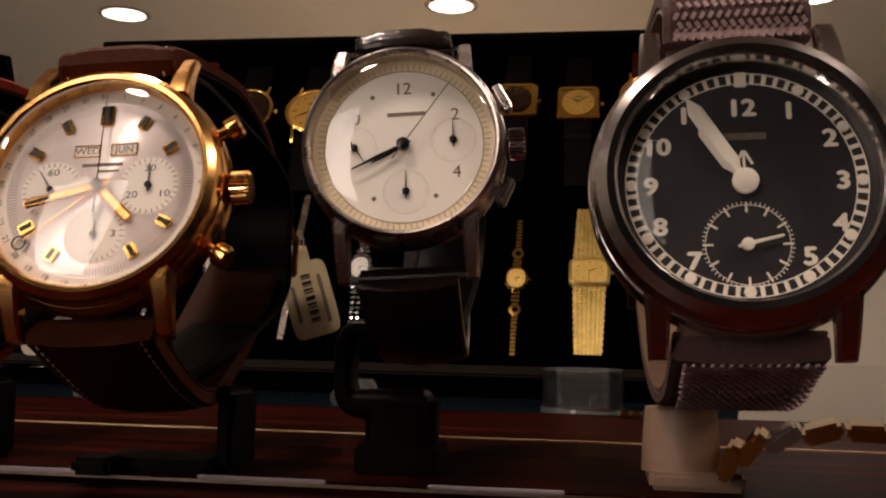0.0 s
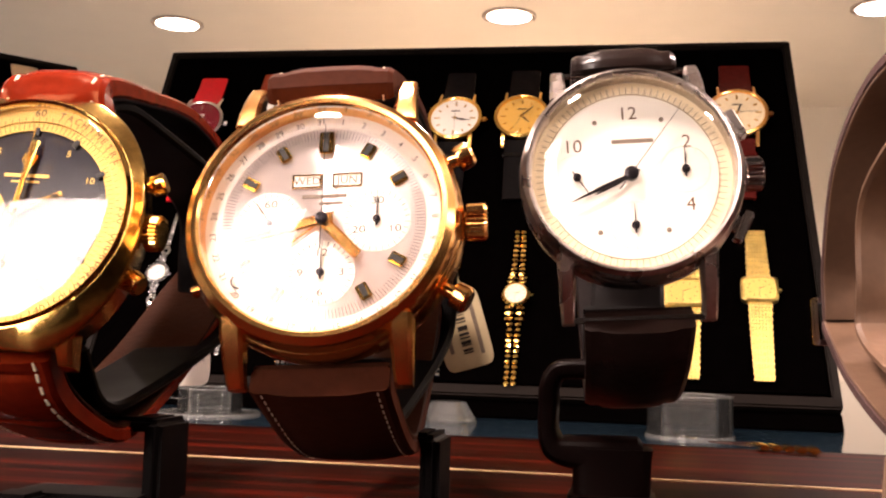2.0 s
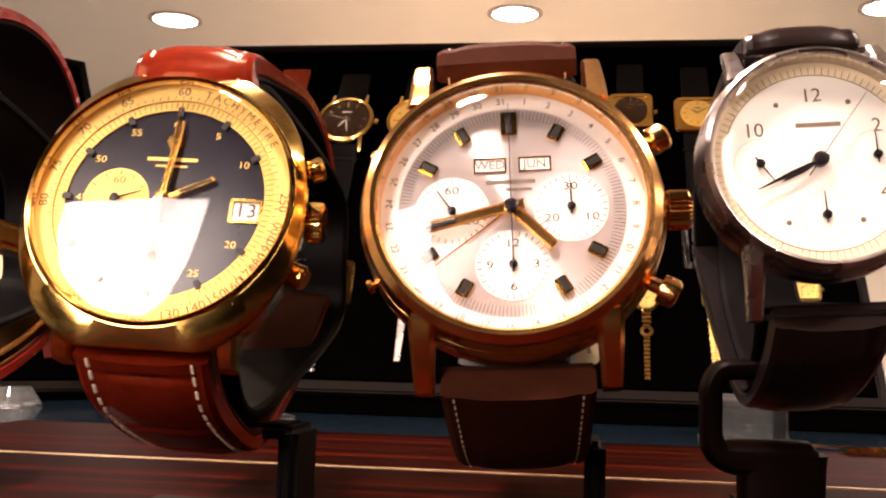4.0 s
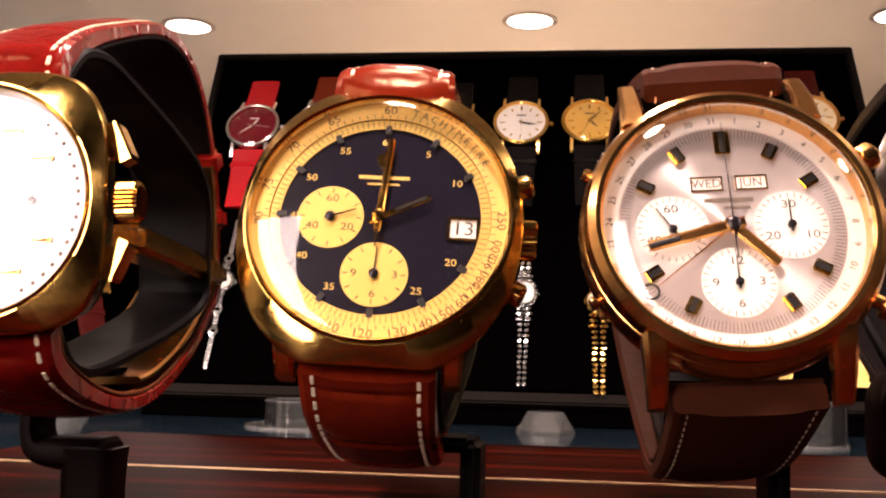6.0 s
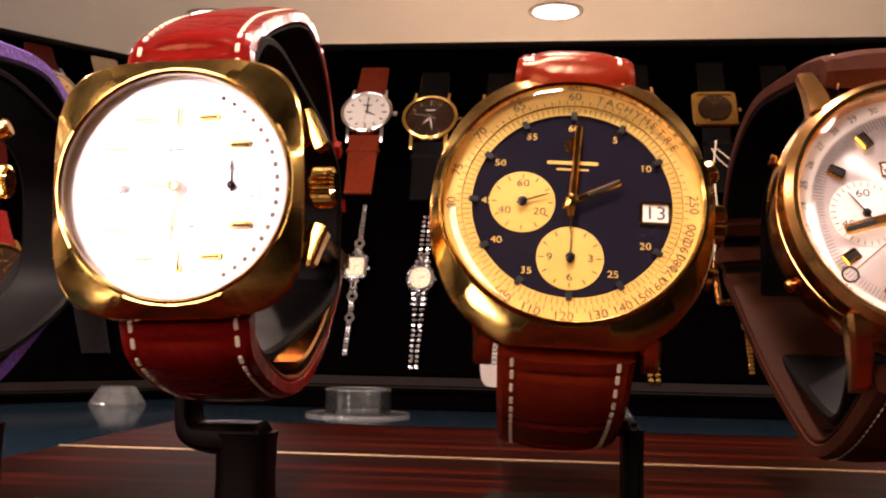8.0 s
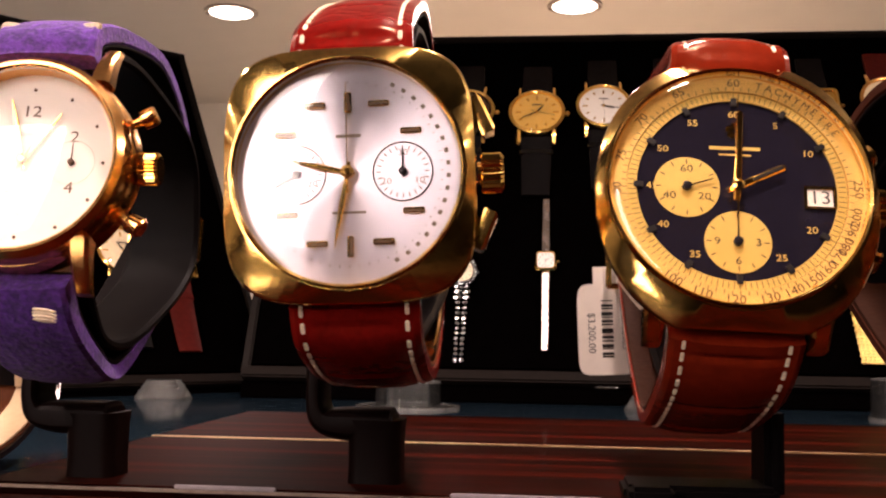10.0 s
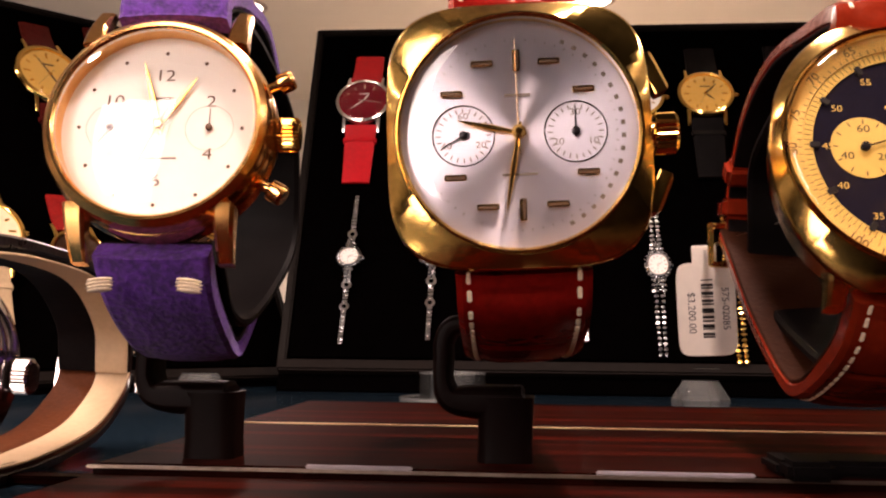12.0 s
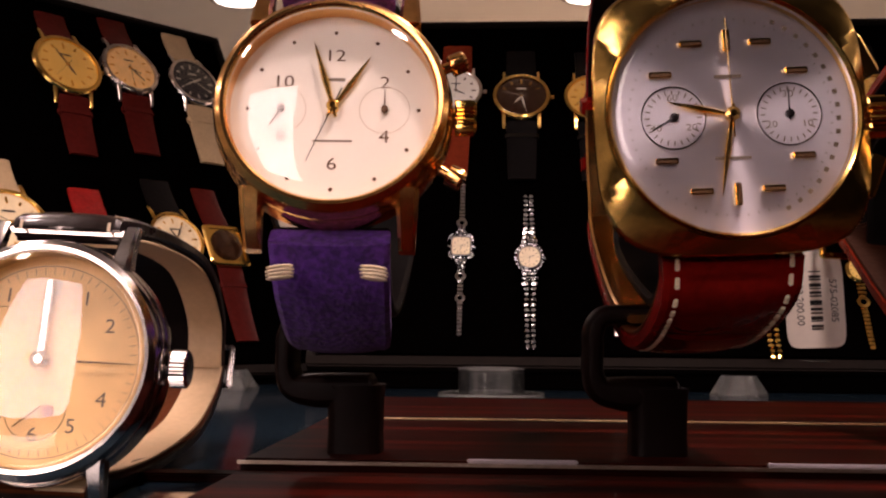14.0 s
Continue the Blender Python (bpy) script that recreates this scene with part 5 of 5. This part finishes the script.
def lady_watch(u, v, label, metal, dial, kind, a=5.2, b=6.0, stones=True, band_w=5.0, up=38, down=46, links=None):
    """A small cocktail watch: case, stones round it and a bracelet of links."""
    w = root("cocktail_watch", T_CENTRE @ Matrix.Translation((u * MM, v * MM, 0.0045)), label, "wristwatch", "watches on the trays")
    power = {"square": 6, "round": 2, "oval": 2.3}[kind]
    ol = squircle(a, b, power, 40)
    part("case", shaped(ol, [(0.85, -3), (1, -2.2), (1, 0.6), (0.86, 1.5), (0.78, 1.5), (0.78, 0.9)]), metal, w)
    part("dial", shaped(squircle(a * 0.78, b * 0.78, power, 40), [(1, 0.8), (1, 1.05)]), dial, w)
    part("hour_hand", hand(a * 0.35, 0.3, 0.4, (0, 0), 2.2, 1.15, "needle"), INK, w)
    part("minute_hand", hand(a * 0.55, 0.3, 0.35, (0, 0), 6.2, 1.25, "needle"), INK, w)
    bm = bmesh.new()
    for h in range(12):
        x, y = clock(h, 1)
        block(0.3, 0.7, 0.1, (x * a * 0.62, y * b * 0.62, 1.1), -radians(30 * h), bm=bm)
    part("hour_markers", bm, INK_BROWN, w)
    part("crown", crown(0.9, 1.4, a, 0, -0.5, 0, 8), metal, w)
    if stones:
        bm = bmesh.new()
        for i in range(22):
            x, y = ol[int(i * 40 / 22)]
            k = 1.04
            bmesh.ops.create_icosphere(bm, subdivisions=1, radius=0.75, matrix=Matrix.Translation((x * k, y * k, 0.8)))
        for sy in (-1, 1):
            for row, (count, step) in enumerate(((3, 1.9), (2, 1.7), (3, 1.5), (1, 0))):
                for k in range(count):
                    bmesh.ops.create_icosphere(bm, subdivisions=1, radius=0.95 - 0.08 * row, matrix=Matrix.Translation(((k - (count - 1) / 2) * step, sy * (b * 1.12 + 1.0 + 1.6 * row), 0.5 - 0.45 * row)) @ Matrix.Rotation(k + row, 4, "Y"))
        tagged(part("stones", bm, DIAMOND, w, "bright diamonds round the case", smooth=False), kind="stuff")
    for name, s, far in (("upper_bracelet", 1, up), ("lower_bracelet", -1, down)):
        bm = bmesh.new()
        if kind == "square" and not stones:
            if band_w < 6:
                strap_strip(bm, 0, s * b, s * far, band_w, band_w * 0.85, -1.0, -2.6, 1.0)
            else:
                row, y = 0, b
                while y < far:
                    f = (y - b) / (far - b)
                    ww, z = band_w * (1 - 0.18 * f), -0.8 - 1.6 * min(1, f * 3)
                    n = 7
                    for k in range(n):
                        x = -ww / 2 + ww * (k + 0.5 + (0.1 if row % 2 else -0.1)) / n
                        block(ww / n * 0.9, 1.5, 1.0, (x, s * y, z), 0.3 if row % 2 else -0.3, 0.2, bm)
                    y += 1.55
                    row += 1
        else:
            y, i = b * 1.05, 0
            while y < far:
                f = (y - b) / (far - b)
                z = -0.6 - 1.8 * min(1, f * 3)
                ww = band_w * (1.25 if f < 0.18 else 1 - 0.25 * f)
                if band_w > 5.5:
                    for sx in (-1, 1):
                        bmesh.ops.create_icosphere(bm, subdivisions=1, radius=1.05, matrix=Matrix.Translation((sx * ww * 0.25, s * y, z)) @ Matrix.Diagonal((ww * 0.22, 1.2, 0.9, 1)) @ Matrix.Rotation(i, 4, "X"))
                    y += 2.7
                elif i % 5 == 4 and f < 0.5:
                    join(bm, lathe([(ww * 0.62, z - 0.5), (ww * 0.62, z + 0.5), (ww * 0.3, z + 0.6), (ww * 0.3, z - 0.5)], 12, False, 0, s * (y + 0.6)))
                    y += 3.4
                else:
                    block(ww * 0.62, 1.7, 1.1, (0, s * y, z), 0.12 * math.sin(i * 2.1), 0.25, bm)
                    y += 2.0
                i += 1
        tagged(part(name, bm, links or metal, w, smooth=False), kind="stuff")
    return w


DULL_GOLD_MESH = mat("woven_gold_mesh", (0.85, 0.56, 0.18), 0.32, 1.0, 1600, 0.35, 0.5)
lady_watch(-258, 56, "white gold cocktail watch with round diamond case", DIAMOND, WHITE_DIAL, "round", 5.6, 5.6, band_w=4.2)
lady_watch(-218, 59, "white gold cocktail watch with square diamond case", DIAMOND, CREAM_DIAL, "square", 5.4, 6.2, band_w=4.4)
lady_watch(-186, 53, "diamond cocktail watch on a double-row bracelet", DIAMOND, CREAM_DIAL, "oval", 6.2, 7.2, band_w=7.0)
lady_watch(-147, 59.5, "tiny gold watch on a thin grey cord", GOLD, WHITE_DIAL, "square", 5.2, 5.6, False, 3.6, links=STEEL_WORN)
lady_watch(-113, 52, "diamond cocktail watch on a beaded bracelet", DIAMOND, WHITE_DIAL, "oval", 5.6, 7.0, band_w=6.4)
lady_watch(-79, 48.5, "small gold watch on a braided gold bracelet", GOLD, CREAM_DIAL, "round", 6.6, 6.6, False, 8.2)
lady_watch(-37, 47, "small gold watch on a gold link bracelet", GOLD, GOLD_DIAL, "oval", 5.6, 6.6, False, 5.0, 36, 40)
lady_watch(-3, 51.5, "rectangular gold watch on a wide woven gold band", DULL_GOLD_MESH, GOLD_DIAL, "square", 9.6, 7.4, False, 15.5, 38, 42)
lady_watch(30.5, 54, "gold watch with oval dial on a gold mesh band", DULL_GOLD_MESH, GOLD_DIAL, "square", 8.2, 6.6, False, 10.5, 34, 44)

# ---------------------------------------------------------------- tags


def price_tag(m, label, wide, tall, price, thread_top, lines, paper=None):
    t = root("price_tag", m, label, "price tag", "price tags")
    ol = squircle(wide / 2, tall / 2, 7, 48)
    part("card", shaped(ol, [(1, -0.15), (1, 0.15)]), paper or PAPER, t, smooth=False)
    part("neck", block(wide * 0.42, 4.5, 0.28, (0, tall / 2 + 1.6, 0), 0, 0.1), paper or PAPER, t)
    bm = bmesh.new()
    y = -tall * 0.3
    k = 0
    while y < tall * 0.32:
        h = (0.35, 0.6, 0.25, 0.8)[k % 4]
        block(wide * 0.2, h, 0.05, (wide * 0.02, y, 0.18), bm=bm)
        y += h + (0.3, 0.5, 0.4)[k % 3]
        k += 1
    tagged(part("barcode", bm, INK, t, smooth=False), kind="stuff")
    if price:
        part("price", write(bmesh.new(), price, wide * 0.13, -wide * 0.26, -0.8, 0.18, -math.pi / 2, 1.0), INK, t)
        part("stock_number", write(bmesh.new(), "575-02085", wide * 0.125, wide * 0.32, 0, 0.18, -math.pi / 2, 1.0), INK, t)
    else:
        b2 = bmesh.new()
        for i, ln in enumerate(lines):
            block(wide * 0.08, ln, 0.05, (wide * (-0.3 + 0.6 * i), -0.5, 0.18), bm=b2)
        part("printed_code", b2, INK_SOFT, t, smooth=False)
    bm = bmesh.new()
    p0, p1 = Vector((0, tall / 2 + 3, 0.3)), Vector(thread_top)
    for off in (-0.4, 0.4):
        rings = []
        for i in range(9):
            f = i / 8
            c = p0.lerp(p1, f) + Vector((off * (1 + 2 * math.sin(f * 3.1)), 0, 0))
            rings.append([(c.x + 0.16 * math.cos(a), c.y, c.z + 0.16 * math.sin(a)) for a in (0, 1.57, 3.14, 4.71)])
        loft(bm, rings)
    part("string", bm, THREAD, t, "white cotton string")
    return t


price_tag(pose(-0.1310, 0.2621, -0.0022, 88, 0, 2) @ Matrix.Rotation(radians(2), 4, "Z"), "white price tag hanging by a string behind the watches", 12.8, 20.5, "$3,200.00", (12, 16, 21), ())
tail = part("clear_tail", block(5, 5, 0.25, (-131, 262.4, -15.2), bevel=0.1), FROSTED, None)
tagged(tail, "small clear plastic tail of a hanging price tag", "tag tail")
price_tag(pose(-0.0668, 0.270, 0.0025, 88, 0, 8) @ Matrix.Rotation(radians(17), 4, "Z"), "yellowed paper tag with faded print hanging by a string", 11.5, 18.5, "", (2, 15, 3), (9, 12), OLD_PAPER)
price_tag(pose(-0.0813, 0.262, 0.030, 88, 0, 4), "tiny white tag on a string behind the chronograph", 4.2, 6.0, "", (-5, 11, 1), (2, 2))
drop = part("loose_string", loft(bmesh.new(), [[(-85.6 + 0.4 * math.sin(z * 0.3) + 0.16 * math.cos(a), 262.6 + 0.16 * math.sin(a), z) for a in (0, 1.57, 3.14, 4.71)] for z in range(16, 44, 3)]), THREAD, None)
tagged(drop, "white cotton string hanging straight down behind the chronograph", "string")

# ---------------------------------------------------------------- small things on the shelf


def clear_cup(x, y, r, h, flange, label):
    c = root("clear_cup", Matrix.Translation((x, y, SHELF)), label, "plastic cup", "clear plastic cups")
    part("wall", lathe([(r - 0.9, 0.8), (r - 0.7, h), (r, h), (r + 0.1, 0.4)], 56, False), CLEAR, c)
    part("base_disc", lathe([(r * 0.96, 0.3), (r * 0.98, 0.7), (r * 0.9, 1.0)], 56), FROSTED, c, "cloudy base")
    part("foot_rim", ringed(r * 0.92, max(flange, r + 0.5), 0.05, 0.7, 56), FROSTED if flange > r + 2 else CLEAR, c)
    part("lip", ringed(r - 0.9, r + 0.15, h - 0.1, h + 0.5, 56), EDGE_GLINT, c, "moulded lip whitened to imitate its glint")
    part("foot_edge", ringed(max(flange, r + 0.5) - 0.6, max(flange, r + 0.5) + 0.2, 0.0, 1.0, 56), EDGE_GLINT, c, "moulded foot edge whitened to imitate its glint")
    return c


clear_cup(-0.0040, 0.447, 16.2, 15.5, 16.8, "round clear plastic display cup standing on glass")
clear_cup(-0.2030, 0.458, 13.6, 10.5, 21.5, "clear plastic cup with a wide flange standing on glass")


def hex_riser(x, y, turn, a, b, h):
    bm = bmesh.new()
    loft(bm, [[(r * math.cos(math.pi / 3 * i + turn), r * math.sin(math.pi / 3 * i + turn), z) for i in range(6)] for r, z in ((a, 0.02), (a, 0.8), (b, h), (b * 0.8, h))])
    p = part("riser", bm, FROSTED, None, smooth=False)
    p.name = "hexagonal_riser"
    p.location = (x, y, SHELF)
    return tagged(p, "cloudy hexagonal plastic riser standing on glass", "riser", "hexagonal risers")


hex_riser(-0.316, 0.478, 0.2, 12.5, 7.5, 8.5)
hex_riser(-0.1015, 0.468, 0.0, 12.0, 7.2, 8.5)

clasp = root("loose_clasp", pose(0.010, 0.346, DECK + 0.0004, 0, 0, -14), "gold bracelet links with a wire pin lying on the board", "bracelet")
for i in range(5):
    part("link", block(2.6, 7.5, 1.8, (3.4 * i, 0, 0.9), 0.35, 0.5), GOLD, clasp)
for s in (-1, 1):
    part("pin", block(14, 0.5, 0.5, (-9, 2.4 * s + 2, 1.2), 0.35 * s), STEEL, clasp)

brace = root("gold_bracelet", pose(0.0370, 0.2000, DECK + 0.0045, 0, 0, -10), "gold expanding bracelet lying curled on the plinth", "bracelet")
for i in range(9):
    a = math.pi * (0.12 + 0.76 * i / 8)
    part("link", block(6.0, 14, 2.6, (22 * math.cos(a) + 8, 0, 9 * math.sin(a) - 2.5), 0, 0.6, None, Matrix.Rotation(-(a - math.pi / 2), 4, "Y")), GOLD if i % 3 else STEEL, brace)
